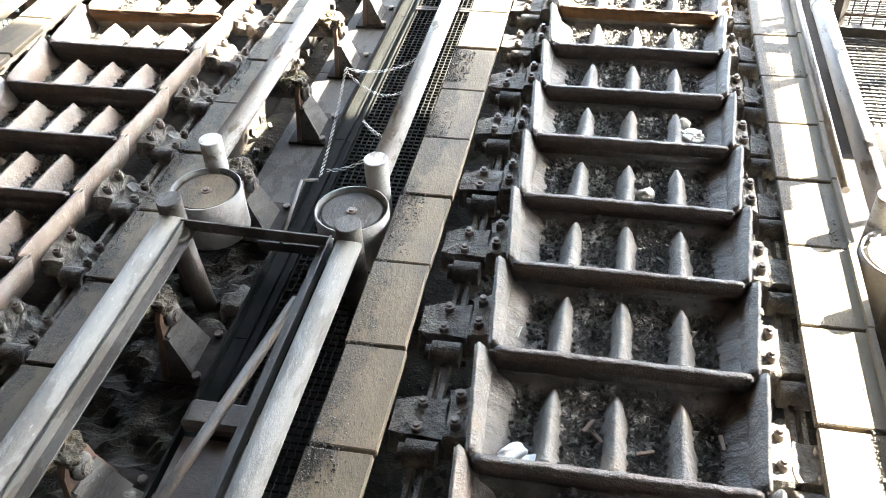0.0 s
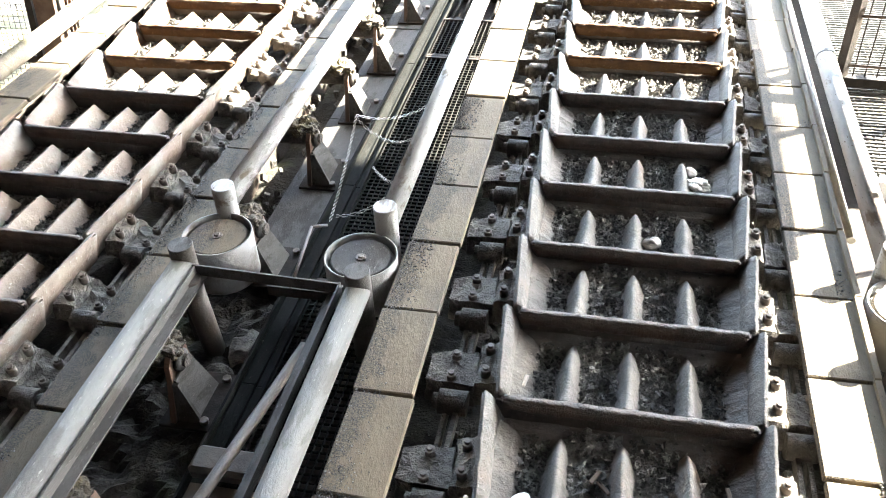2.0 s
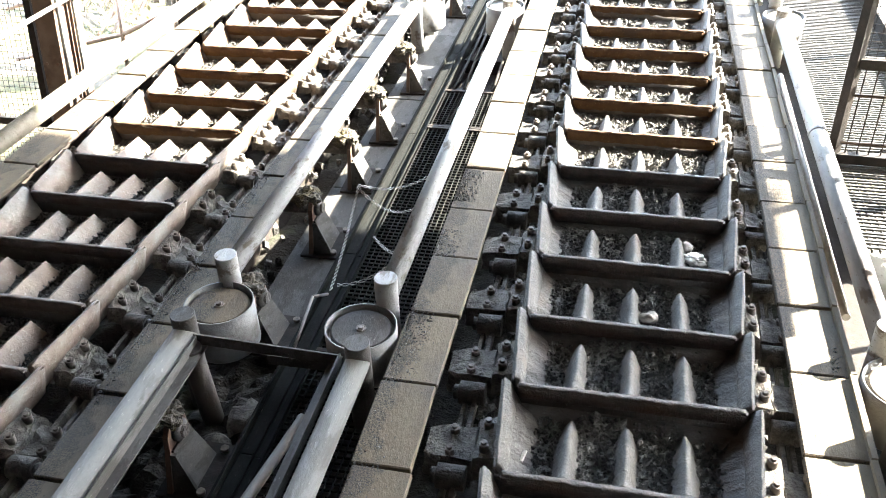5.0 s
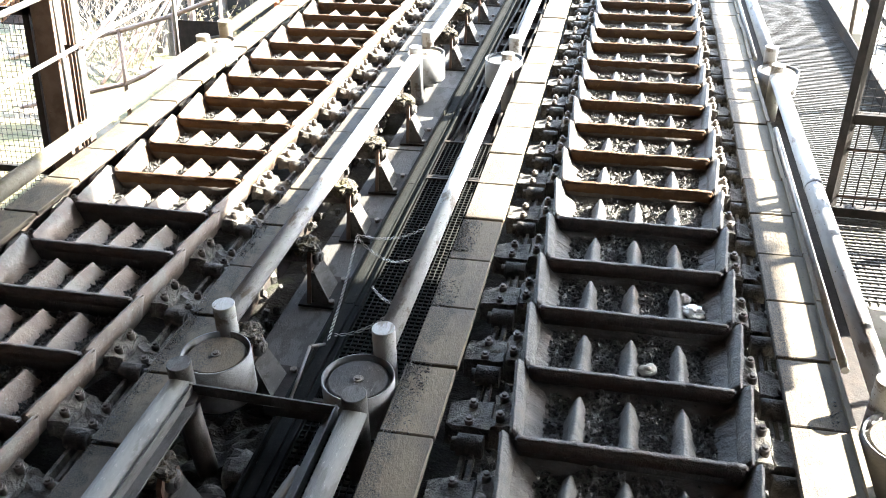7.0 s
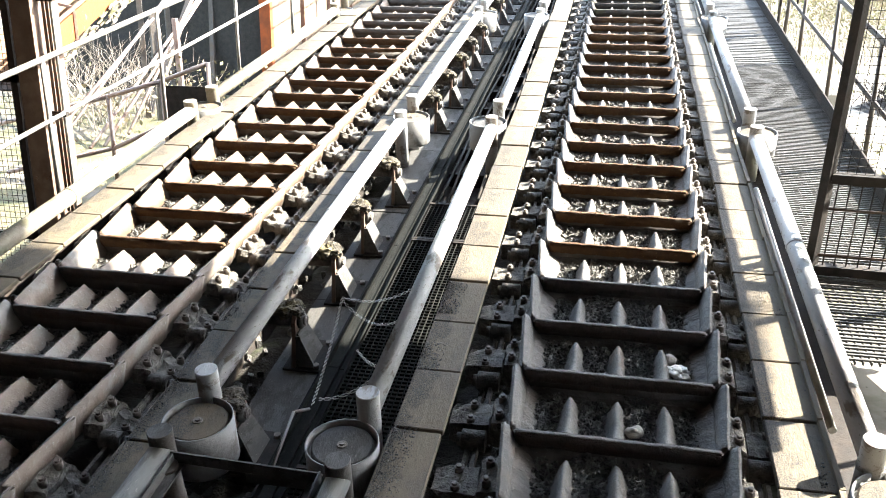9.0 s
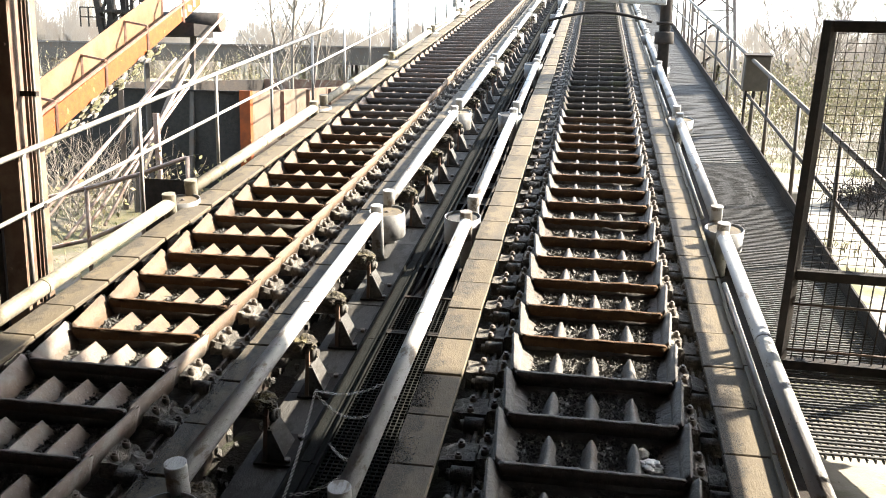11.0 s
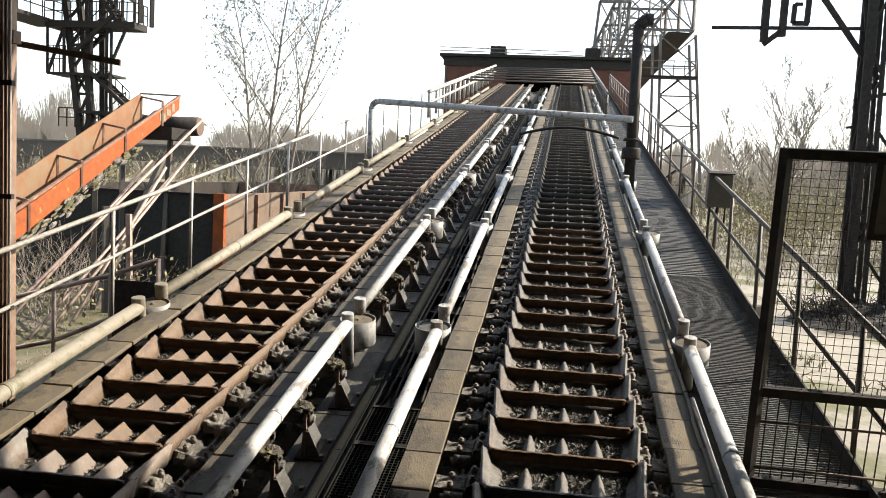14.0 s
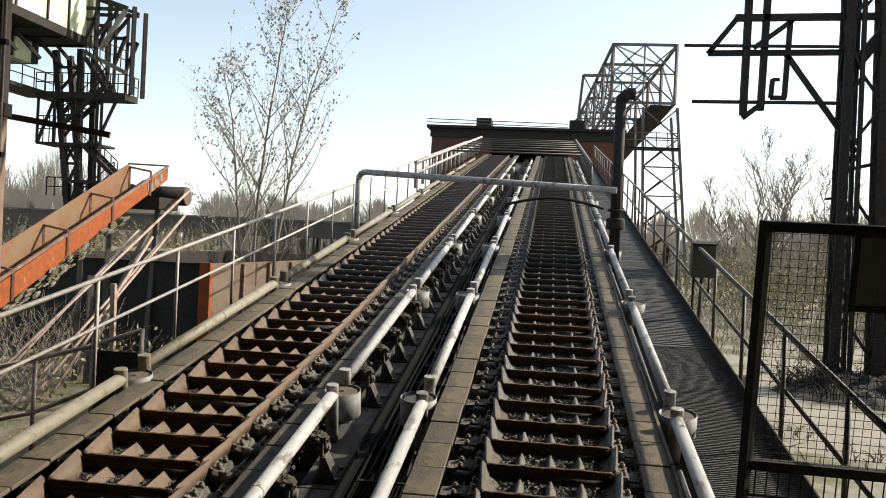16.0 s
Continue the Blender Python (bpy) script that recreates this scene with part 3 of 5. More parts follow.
def pipe(x, y0, y1, z, r=0.053, material=M_PIPE, stub=0.0):
    ob = thing("pipe", "dented pale grey steel pipe on the conveyor", "pipe", "pipes along the conveyor", at(x, 0, z))
    bm = B()
    rod(bm, (0, y0, 0), (0, y1, 0), r, 20)
    part("tube", bm, material, ob)
    for y in (y0, y1):
        bm = B()
        lathe(bm, [(r * 1.02, -0.42), (r * 1.02, 0.084), (r * 1.03, 0.085), (r * 1.03, 0.096), (r * 0.99, 0.099)], 18, (0, y, 0))
        part("stub", bm, material, ob, "closed upright pipe stub")
    bm = B()
    lathe(bm, [(r * 1.05, -0.02), (r * 1.07, -0.015), (r * 1.07, 0.015), (r * 1.05, 0.02)], 18)
    bm.transform(Matrix.Translation((0, (y0 + y1) / 2, 0)) @ Matrix.Rotation(math.pi / 2, 4, "X"))
    part("collar", bm, material, ob)
    return ob

SECTION = 4.38
for x, up, lab in ((-1.42, -0.9, "pale drum with a flat brown lid"), (-0.61, -0.95, "pale drum with a flat grey lid"), (1.55, -0.92, "pale drum beside the walkway"), (-3.42, -0.86, "pale drum on the outer pipe")):
    for i in range(-1, 9):
        y0 = up + i * SECTION
        # lowest section takes the shade-darkened paint, the upper ones the lit copy
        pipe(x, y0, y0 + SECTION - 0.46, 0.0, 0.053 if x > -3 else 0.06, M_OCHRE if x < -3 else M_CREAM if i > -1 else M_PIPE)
        inward = {-1.42: 0.03, -0.61: -0.07, 1.55: 0.05, -3.42: 0.0}[x]
        if i > -1:
            drum(at(x + inward, y0 - 0.2, -0.065), lab, M_PIPE if "grey" in lab else None)

# ---- grating walkway with its rail ----
WALK0, WALK1 = 0.15, 40.0
walk_way = thing("walkway", "open steel grating walkway beside the conveyor", "walkway", "", SLOPE)
r_grate = random.Random(15)
def grating_panel(length, step, half=0.0055):
    bm = B()
    for i in range(17):
        box(bm, 1.71 + i * 0.042 - 0.0034, 1.71 + i * 0.042 + 0.0034, 0.0, length, -0.245, -0.222)
    y = 0.02
    while y < length:
        box(bm, 1.7, 2.38, y - half, y + half, -0.229, -0.216)
        y += step * r_grate.uniform(0.8, 1.2)
    return mesh_of(bm, "panel", M_GRATE)
fine, coarse = grating_panel(1.2, 0.036, 0.006), grating_panel(1.2, 0.075, 0.02)
y = WALK0
while y < WALK1:
    o = part("panel", fine if y < 5.5 else coarse, None, walk_way)
    o.matrix_basis = pose(0, y, 0)
    tagged(o, "", "", "", "stuff")
    y += 1.2
bm = B()
box(bm, 2.385, 2.4, WALK0, WALK1, -0.33, -0.1)
solid("toe_board", bm, M_DARK, "dark steel toe board along the walkway", "toe board", m=SLOPE)

def rail(x, z, y0, y1, step, h, material, label, name, r=0.024):
    ob = thing(name, label, "railing", "", SLOPE)
    bm = B()
    rod(bm, (x, y0, z + h), (x, y1, z + h), r, 10)
    part("top_rail", bm, M_RAIL if material is M_STEEL else material, ob)
    bm = B()
    rod(bm, (x, y0, z + h * 0.52), (x, y1, z + h * 0.52), r * 0.8, 8)
    part("mid_rail", bm, material, ob)
    y = y0
    lean = SLOPE.to_3x3().inverted() @ Vector((0, 0, 1))
    while y < y1:
        bm = B()
        p = Vector((x, y, z - 0.08))
        rod(bm, p, p + lean * (h + 0.08), r * 0.85, 8)
        part("post", bm, material, ob)
        y += step
    return ob

rail(2.43, -0.23, -0.12, 40.0, 1.6, 0.98, M_STEEL, "grey steel pipe railing along the walkway", "railing")
rail(-3.96, -0.2, -3.8, 40.0, 1.83, 0.98, M_WHITE, "pale painted pipe railing beside the conveyor", "railing")

# ---- mesh gate ----
gate = thing("mesh_gate", "open dark steel gate filled with wire mesh", "gate", "", at(1.675, 1.1, -0.2, -3))
GH = 2.14
def gate_bar(nm, a, b, w):
    bm = B()
    beam(bm, a, b, w)
    return part(nm, bm, M_DARK, gate)
gate_bar("frame_post", (0, 0, 0.0), (0, 0, GH), 0.055)
gate_bar("frame_post", (1.0, 0, 0.0), (1.0, 0, GH), 0.055)
for z in (0.03, 0.64, GH - 0.03):
    gate_bar("cross_bar", (0.02, 0, z), (1.0, 0, z), 0.06)
bm = B()
for i in range(1, 20):
    rod(bm, (i * 0.05, 0.0, 0.64), (i * 0.05, 0.0, GH - 0.04), 0.0022, 4, cap=False)
for i in range(13, 42):
    rod(bm, (0.02, 0.003, i * 0.05 + 0.02), (1.0, 0.003, i * 0.05 + 0.02), 0.0022, 4, cap=False)
part("wire_mesh", bm, M_DARK, gate)
for i in range(1, 15):
    part("bar", rod(B(), (i * 0.067, 0.0, 0.03), (i * 0.067, 0.0, 0.62), 0.0045, 5), M_DARK, gate)
for z in (0.13, 0.44):
    part("rusty_rod", rod(B(), (0.02, -0.006, z), (0.98, -0.006, z), 0.009, 6), M_RUSTPIPE, gate)

# ---- cross pipe and pole ----
goal = thing("cross_pipe", "grey pipe bent over both conveyor lanes", "pipe", "", SLOPE)
bm = B()
rod(bm, (-3.55, 13.1, -0.2), (-3.5, 13.1, 1.02), 0.062, 14)
for i in range(5):
    a0, a1 = i * math.pi / 10, (i + 1) * math.pi / 10
    rod(bm, (-3.35 - 0.15 * math.cos(a0), 13.1, 1.02 + 0.15 * math.sin(a0)), (-3.35 - 0.15 * math.cos(a1), 13.1, 1.02 + 0.15 * math.sin(a1)), 0.062, 14)
rod(bm, (-3.35, 13.1, 1.17), (1.6, 11.9, 1.1), 0.062, 14)
part("tube", bm, M_CREAM, goal)
pole = thing("standpipe", "dark upright standpipe with a hooded top", "pipe", "", Matrix.Translation(SLOPE @ Vector((1.62, 11.9, -0.25))))
bm = B()
rod(bm, (0, 0, 0), (0, 0, 3.05), 0.1, 16)
part("tube", bm, M_DARK, pole)
bm = B()
rod(bm, (0, 0, 3.02), (0.13, 0.0, 3.16), 0.11, 14)
rod(bm, (0.1, 0, 3.15), (0.25, 0.0, 3.15), 0.11, 14)
part("hood", bm, M_DARK, pole)
bm = B()
lathe(bm, [(0.16, 0.62), (0.17, 0.65), (0.17, 0.8), (0.16, 0.83)], 14)
lathe(bm, [(0.15, 0.95), (0.15, 1.0)], 14)
part("flange", bm, M_DARK, pole)

# thin pale tube under the walkway pipe
for i in range(-2, 10):
    bm = B()
    rod(bm, (1.475, -0.6 + i * 4.38, -0.12), (1.475, 2.2 + i * 4.38, -0.12), 0.02, 10)
    solid("thin_tube", bm, M_WHITE, "thin pale tube below the walkway pipe", "pipe", "thin tubes beside the cover plates", SLOPE)
bm = B()
tube(bm, [Vector((-0.45 + 1.85 * k / 20, 12.2, 0.72 + 0.16 * math.sin(math.pi * k / 20))) for k in range(21)], 0.026)
solid("hose", bm, M_DARK, "black hose arched over the lane", "hose", m=SLOPE)

# ---- cover plates beside the lanes ----
TILE = {}
def tile_mesh(w, length, lip):
    bm = B()
    box(bm, -w / 2, w / 2, 0.006, length - 0.006, -0.02, 0.012)
    bmesh.ops.bevel(bm, geom=[e for e in bm.edges], offset=0.005, segments=1, affect="EDGES")
    if lip:
        box(bm, lip * w / 2 - 0.012, lip * w / 2 + 0.012, 0.006, length - 0.006, -0.05, 0.035)
    return mesh_of(bm, "plate", M_TILE)
for name, x0, x1, z, start, lip in (("cover_strip", -0.50, -0.265, -0.078, -6.085, 0), ("cover_strip", 1.165, 1.41, -0.085, -6.195, 1), ("cover_strip", -1.68, -1.44, -0.085, -5.896, 0), ("cover_strip", -3.36, -3.12, -0.085, -6.0, 0)):
    strip = thing(name, "row of dusty brown steel cover plates beside the moulds", "cover plates", "cover strips of the conveyor", at((x0 + x1) / 2, 0, z))
    me = tile_mesh(x1 - x0, PITCH, lip)
    y = start
    while y < 43.5:
        o = part("plate", me, None, strip)
        o.matrix_basis = pose(rnd.uniform(-0.004, 0.004), y, rnd.uniform(-0.004, 0.004), rnd.uniform(-0.5, 0.5), rnd.uniform(-0.6, 0.6), rnd.uniform(-0.6, 0.6))
        y += PITCH

# grit swept against the edges of the plates
r = random.Random(12)
bm = B()
for x0, x1, z in ((-0.488, -0.375, -0.066), (-1.665, -1.62, -0.073), (1.34, 1.4, -0.073), (-3.35, -3.28, -0.073)):
    for k in range(7000 if x0 == -0.488 else 1800):
        f = r.random() ** 2.2
        y = r.uniform(-4.2, 0.4)
        if noise.noise(Vector((x0 * 5, y * 2.2, 0))) < -0.3:
            continue
        p = Vector((x0 + (x1 - x0) * f, y, z))
        s = r.uniform(0.0012, 0.0030) * (1.8 if r.random() < 0.06 else 1)
        box(bm, -s, s, -s, s, -s * 0.6, s * 0.6, Matrix.Translation(p) @ Euler((r.uniform(0, 3), r.uniform(0, 3), r.uniform(0, 3))).to_matrix().to_4x4())
solid("edge_grit", bm, M_GRAVEL, "fine dark grit along the cover plates", "grit", m=SLOPE, kind="stuff")

# ---- end building, roof over the camera ----
bld = thing("end_building", "red brick drive house with a flat roof at the upper end", "building")
for c in ((-6.9, -3.3, 47.0, 47.3, YARD, 8.95), (1.3, 4.4, 47.0, 47.3, YARD, 8.95), (-3.3, 1.3, 47.0, 47.3, YARD, 7.0), (-3.3, 1.3, 47.0, 47.3, 8.75, 8.95), (-6.9, -6.6, 47.3, 56.0, YARD, 8.95), (4.1, 4.4, 47.3, 56.0, YARD, 8.95), (-6.6, 4.1, 55.7, 56.0, YARD, 8.95)):
    part("wall", box(B(), *c), M_BRICK, bld)
part("fascia", box(B(), -7.0, 4.5, 46.88, 46.99, 8.45, 8.97), M_HEAP, bld, "dark steel fascia below the roof")
part("floor_slab", box(B(), -6.6, 4.1, 47.3, 55.7, 6.6, 7.0), M_DARK, bld)
bm = B()
box(bm, -7.2, 4.6, 46.6, 56.3, 8.98, 9.14)
part("roof", bm, M_DARK, bld)
for x in (-6.85, -5.2, 1.35, 2.9, 4.3):
    bm = B()
    box(bm, x - 0.06, x + 0.06, 46.9, 46.99, 6.0, 8.44)
    part("pilaster", bm, M_STEEL, bld)
bm = B()
box(bm, -4.3, -3.4, 47.5, 49.0, 9.14, 9.75)
part("chimney", bm, M_DARK, bld)
part("roof_box", box(B(), 1.3, 2.2, 47.4, 48.6, 9.14, 9.75), M_DARK, bld)
bars_on_roof = B()
for z in (9.3, 9.5):
    rod(bars_on_roof, (-7.2, 46.7, z), (1.2, 46.7, z - 0.1), 0.025, 6)
part("roof_rail", bars_on_roof, M_GREYSTEEL, bld)

# unseen hall roof above the loading end, edges fitted to its shade on the lower moulds
bm = B()
bar_mesh([(-12, -16, 5.5), (11.0, -16, 5.5), (8.68, 3.9, 5.5), (-12, 3.9, 5.5), (-12, -16, 5.54), (11.0, -16, 5.54), (8.68, 3.9, 5.54), (-12, 3.9, 5.54)], bm)
solid("hall_roof", bm, M_DARK, "unseen dark roof shading the lower end", "roof", kind="structure")

# unseen walls, added to keep sky light off the lower end
for nm, c in (("wall_back", (-12.0, 11.0, -16.2, -16.0, -4.0, 5.5)), ("wall_side", (-12.2, -12.0, -16.0, 3.9, -4.0, 5.5)), ("wall_right", (11.0, 11.2, -16.0, 0.5, -4.0, 5.5))):
    solid(nm, box(B(), *c), M_BROWN, "unseen brown wall added to block sky light", "wall", kind="structure")

# ---- the trough between the lanes ----
M_CRUST = mat("slag_crust", (0.028, 0.025, 0.020), (0.075, 0.064, 0.046), 0.95, 0.0, 40, (0.11, 0.094, 0.046), 8, 1.0, 200, (0.52, 0.64), 0.15, (0.15, 0.13, 0.09))
bearing = thing("bearing_rail", "flat steel rail under the roller stands", "rail", "", SLOPE)
for k in range(2, 32):
    part("rail_plate", box(B(), -1.44, -1.135, -3.55 + k * 1.4, -2.158 + k * 1.4, -0.44, -0.42 - 0.003 * (k % 2), None, 0.003), M_PIPE, bearing)
bm = B()
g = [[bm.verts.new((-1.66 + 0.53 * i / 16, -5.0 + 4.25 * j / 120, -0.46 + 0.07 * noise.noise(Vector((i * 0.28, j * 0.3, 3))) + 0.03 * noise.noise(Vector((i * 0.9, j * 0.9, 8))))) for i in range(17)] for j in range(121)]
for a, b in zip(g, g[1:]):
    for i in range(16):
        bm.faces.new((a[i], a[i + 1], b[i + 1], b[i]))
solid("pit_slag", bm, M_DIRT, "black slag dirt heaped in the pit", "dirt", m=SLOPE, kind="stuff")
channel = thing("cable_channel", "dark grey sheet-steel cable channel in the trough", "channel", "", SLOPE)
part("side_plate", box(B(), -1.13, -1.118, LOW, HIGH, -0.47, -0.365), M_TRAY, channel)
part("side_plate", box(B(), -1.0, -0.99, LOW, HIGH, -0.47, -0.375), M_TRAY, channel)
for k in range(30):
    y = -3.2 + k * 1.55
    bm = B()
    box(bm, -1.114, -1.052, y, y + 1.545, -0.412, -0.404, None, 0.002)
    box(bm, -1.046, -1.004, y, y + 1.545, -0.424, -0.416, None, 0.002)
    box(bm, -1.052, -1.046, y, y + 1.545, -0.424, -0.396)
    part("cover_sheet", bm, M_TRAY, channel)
floor_pan = thing("trough_floor", "dirty steel floor of the open trough", "trough", "", SLOPE)
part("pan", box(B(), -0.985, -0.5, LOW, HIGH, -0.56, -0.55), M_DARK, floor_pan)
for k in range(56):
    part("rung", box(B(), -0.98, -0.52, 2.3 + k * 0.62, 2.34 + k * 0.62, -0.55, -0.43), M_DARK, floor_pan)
tray = thing("trough_grating", "dark wire grating on the floor of the trough", "grating", "", SLOPE)
for g0, g1 in ((-3.6, -1.02), (-0.98, 1.49), (1.52, 2.14)):
    bm = B()
    for i in range(15):
        x = -0.972 + i * 0.0325
        box(bm, x - 0.0024, x + 0.0024, g0, g1, -0.39, -0.37)
    for i in range(int((g1 - g0) / 0.036)):
        box(bm, -0.975, -0.515, g0 + i * 0.036, g0 + i * 0.036 + 0.0045, -0.385, -0.372)
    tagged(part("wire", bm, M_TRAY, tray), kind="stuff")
    for y in (g0, g1):
        part("edge_bar", box(B(), -0.985, -0.505, y - 0.012, y + 0.012, -0.4, -0.362), M_DARK, tray)
for i in range(6):
    pts = [(-0.95 + 0.075 * i + 0.014 * math.sin(k * 0.9 + i * 2), 2.2 + k * 0.5, -0.415 + 0.012 * (i % 2)) for k in range(82)]
    solid("cable", tube(B(), pts, 0.013, 6), M_DARK, "black cable lying in the trough", "cable", "cables in the trough", SLOPE)

def stand(m, seed):
    ob = thing("roller_stand", "rusty roller stand caked with slag under the pipe", "roller stand", "roller stands in the trough", m)
    prof = [(-0.15, -0.0), (0.15, 0.0), (0.085, 0.2), (0.075, 0.27), (0.04, 0.315), (-0.04, 0.315), (-0.075, 0.27), (-0.085, 0.2)]
    bm = B()
    a = [bm.verts.new((-0.012, y, z)) for y, z in prof]
    b = [bm.verts.new((0.012, y, z)) for y, z in prof]
    bm.faces.new(a[::-1]), bm.faces.new(b)
    for i in range(8):
        bm.faces.new((a[i], a[(i + 1) % 8], b[(i + 1) % 8], b[i]))
    part("web", bm, M_RUSTPIPE, ob)
    bm = bar_mesh([(0.01, -0.13, 0.005), (0.13, -0.13, 0.005), (0.13, -0.115, 0.005), (0.01, -0.115, 0.005), (0.01, -0.09, 0.19), (0.035, -0.09, 0.19), (0.035, -0.075, 0.19), (0.01, -0.075, 0.19)])
    part("gusset", bm, M_PIPE, ob)
    bm = bar_mesh([(0.012, -0.1, 0.01), (0.1, -0.1, 0.01), (0.1, 0.1, 0.01), (0.012, 0.1, 0.01), (0.012, -0.075, 0.2), (0.022, -0.075, 0.2), (0.022, 0.075, 0.2), (0.012, 0.075, 0.2)])
    part("brace_plate", bm, M_PIPE, ob, "pale sloping brace plate")
    bm = B()
    box(bm, -0.06, 0.17, -0.16, 0.16, 0, 0.014)
    part("base_plate", bm, M_DARK, ob)
    for y in (-0.12, 0.12):
        bm = B()
        rod(bm, (0.13, y, 0.014), (0.13, y, 0.036), 0.019, 6)
        part("bolt", bm, M_BOLT, ob)
    bm = B()
    rod(bm, (-0.2, 0, 0.25), (-0.02, 0, 0.25), 0.045, 14)
    rod(bm, (-0.02, 0, 0.25), (0.055, 0, 0.25), 0.03, 10)
    part("roller", bm, M_CHAIN, ob)
    bm = B()
    lathe(bm, [(0.05, 0.0), (0.05, 0.02), (0.03, 0.03)], 12)
    bm.transform(Matrix.Translation((0.012, 0, 0.25)) @ Matrix.Rotation(math.pi / 2, 4, "Y"))
    part("bearing_cap", bm, M_PIPE, ob)
    bm = B()
    bmesh.ops.create_icosphere(bm, subdivisions=4, radius=1.0)
    for v in bm.verts:
        q = v.co.copy()
        k = 1 + 0.45 * noise.noise(q * 2.0 + Vector((seed, 0, 0))) + 0.14 * noise.noise(q * 5 + Vector((0, seed, 0))) + 0.12 * noise.noise(q * 17)
        v.co = Vector((q.x * 0.085 - 0.045, q.y * 0.075, q.z * 0.045 + 0.315)) + Vector((q.x * 0.09, q.y * 0.08, q.z * 0.06)) * (k - 1)
    part("slag_crust", bm, M_CRUST, ob, "crust of slag and moss")
    return ob

first_stand = stand(at(-1.31, 0.0, -0.42), 1)
for y in (-3.25, -2.5, -1.77, -0.86, 0.72, 1.45, 2.28, 4.05, 4.85, 5.6, 6.35, 7.1, *(8.05 + 0.74 * i for i in range(38))):
    copy_thing(first_stand, at(-1.31 + rnd.uniform(-0.01, 0.01), y + rnd.uniform(-0.02, 0.02), -0.42, rnd.uniform(-3, 3)))

# angle-iron frame between the pipes at the low end
fr = thing("angle_frame", "open angle-iron frame between the pipes", "frame", "", SLOPE)
def angle(nm, a, b, inward):
    bm = B()
    a, b, w = Vector(a), Vector(b), Vector(inward)
    beam(bm, a, b, 0.008, 0.055)
    beam(bm, a + w * 0.024 + Vector((0, 0, -0.026)), b + w * 0.024 + Vector((0, 0, -0.026)), 0.05, 0.008)
    part(nm, bm, M_PIPE, fr)
angle("cross_angle", (-1.37, -1.39, -0.01), (-0.7, -1.41, -0.01), (0, 1, 0))
angle("side_angle", (-1.35, -6.4, -0.01), (-1.355, -1.4, -0.01), (1, 0, 0))
angle("side_angle", (-0.69, -6.4, -0.01), (-0.695, -1.4, -0.01), (-1, 0, 0))
angle("lower_angle", (-1.15, -1.18, -0.28), (-0.72, -1.18, -0.28), (0, 1, 0))
bm = B()
rod(bm, (-1.37, -1.44, -0.02), (-1.34, -1.43, -0.55), 0.05, 14)
solid("standing_pipe", bm, M_STEEL, "dark pipe leg standing in the pit", "pipe", m=SLOPE)
bm = B()
rod(bm, (-0.80, -1.62, -0.16), (-1.12, -3.4, -0.24), 0.023, 10)
solid("loose_rod", bm, M_STEEL, "long rusty rod lying in the pit", "rod", m=SLOPE)
bm = B()
box(bm, -1.1, -0.82, -2.2, -2.07, -0.36, -0.29, None, 0.018)
solid("clamp_block", bm, M_STEEL, "rounded rusty clamp block across the channel", "clamp", m=SLOPE)
bm = B()
box(bm, -1.08, -0.8, -5.5, -2.22, -0.36, -0.345)
solid("channel_cover", bm, M_STEEL, "brown steel cover over the cable channel", "cover", m=SLOPE)
r = random.Random(8)
for i in range(9):
    bm = B()
    s = r.uniform(0.05, 0.11)
    bmesh.ops.create_icosphere(bm, subdivisions=2, radius=s)
    for v in bm.verts:
        v.co = Vector((v.co.x * 1.3, v.co.y, v.co.z * 0.6)) * (1 + 0.6 * noise.noise(v.co * 14 + Vector((i * 3, 0, 0))))
    solid("slag_lump", bm, M_CHAIN, "grey lump of slag on the pit floor", "slag", "slag lumps in the pit", at(r.uniform(-1.35, -1.0), r.uniform(-3.0, 0.5), -0.45 - 0.1 * (i % 2), r.uniform(0, 180)))
bm = B()
for _ in range(1600):
    p = Vector((r.choice((r.uniform(-1.7, -0.98), r.uniform(-0.25, 0.0), r.uniform(1.02, 1.2), r.uniform(-2.0, -1.7))), r.uniform(-4.5, 7.0), -0.55 + r.uniform(-0.03, 0.05)))
    s = r.uniform(0.008, 0.03)
    box(bm, -s, s, -s, s, -s * 0.6, s * 0.6, Matrix.Translation(p) @ Euler((r.uniform(0, 3), r.uniform(0, 3), r.uniform(0, 3))).to_matrix().to_4x4())
solid("slag_rubble", bm, M_GRAVEL, "small slag rubble spilled under the machine", "rubble", m=SLOPE, kind="stuff")

# twisted barrier chain slung across the trough
def link_chain(pts, label):
    bm = B()
    for a, b in zip(pts, pts[1:]):
        a, b = Vector(a), Vector(b)
        d = b - a
        n2 = max(int(d.length / 0.014), 1)
        for k in range(n2):
            p, q = a + d * (k / n2), a + d * ((k + 0.9) / n2)
            o = d.normalized().orthogonal() * 0.0045
            if k % 2:
                o = d.normalized().cross(o)
            rod(bm, p + o, q + o, 0.0022, 4)
            rod(bm, p - o, q - o, 0.0022, 4)
    return solid("barrier_chain", bm, M_ROPE, label, "chain", "barrier chains in the trough", SLOPE)
def sag(a, b, drop, n=8):
    a, b = Vector(a), Vector(b)
    return [a.lerp(b, i / n) + Vector((0, 0, -drop * 4 * (i / n) * (1 - i / n))) for i in range(n + 1)]
link_chain(sag((-1.05, -0.55, -0.33), (-1.1, 0.2, -0.12), 0.03) + sag((-1.1, 0.2, -0.12), (-0.66, 0.42, -0.1), 0.07), "pale twisted barrier chain hanging in the trough")
link_chain(sag((-1.1, 0.2, -0.14), (-0.64, 0.0, -0.06), 0.12), "pale twisted barrier chain hanging in the trough")
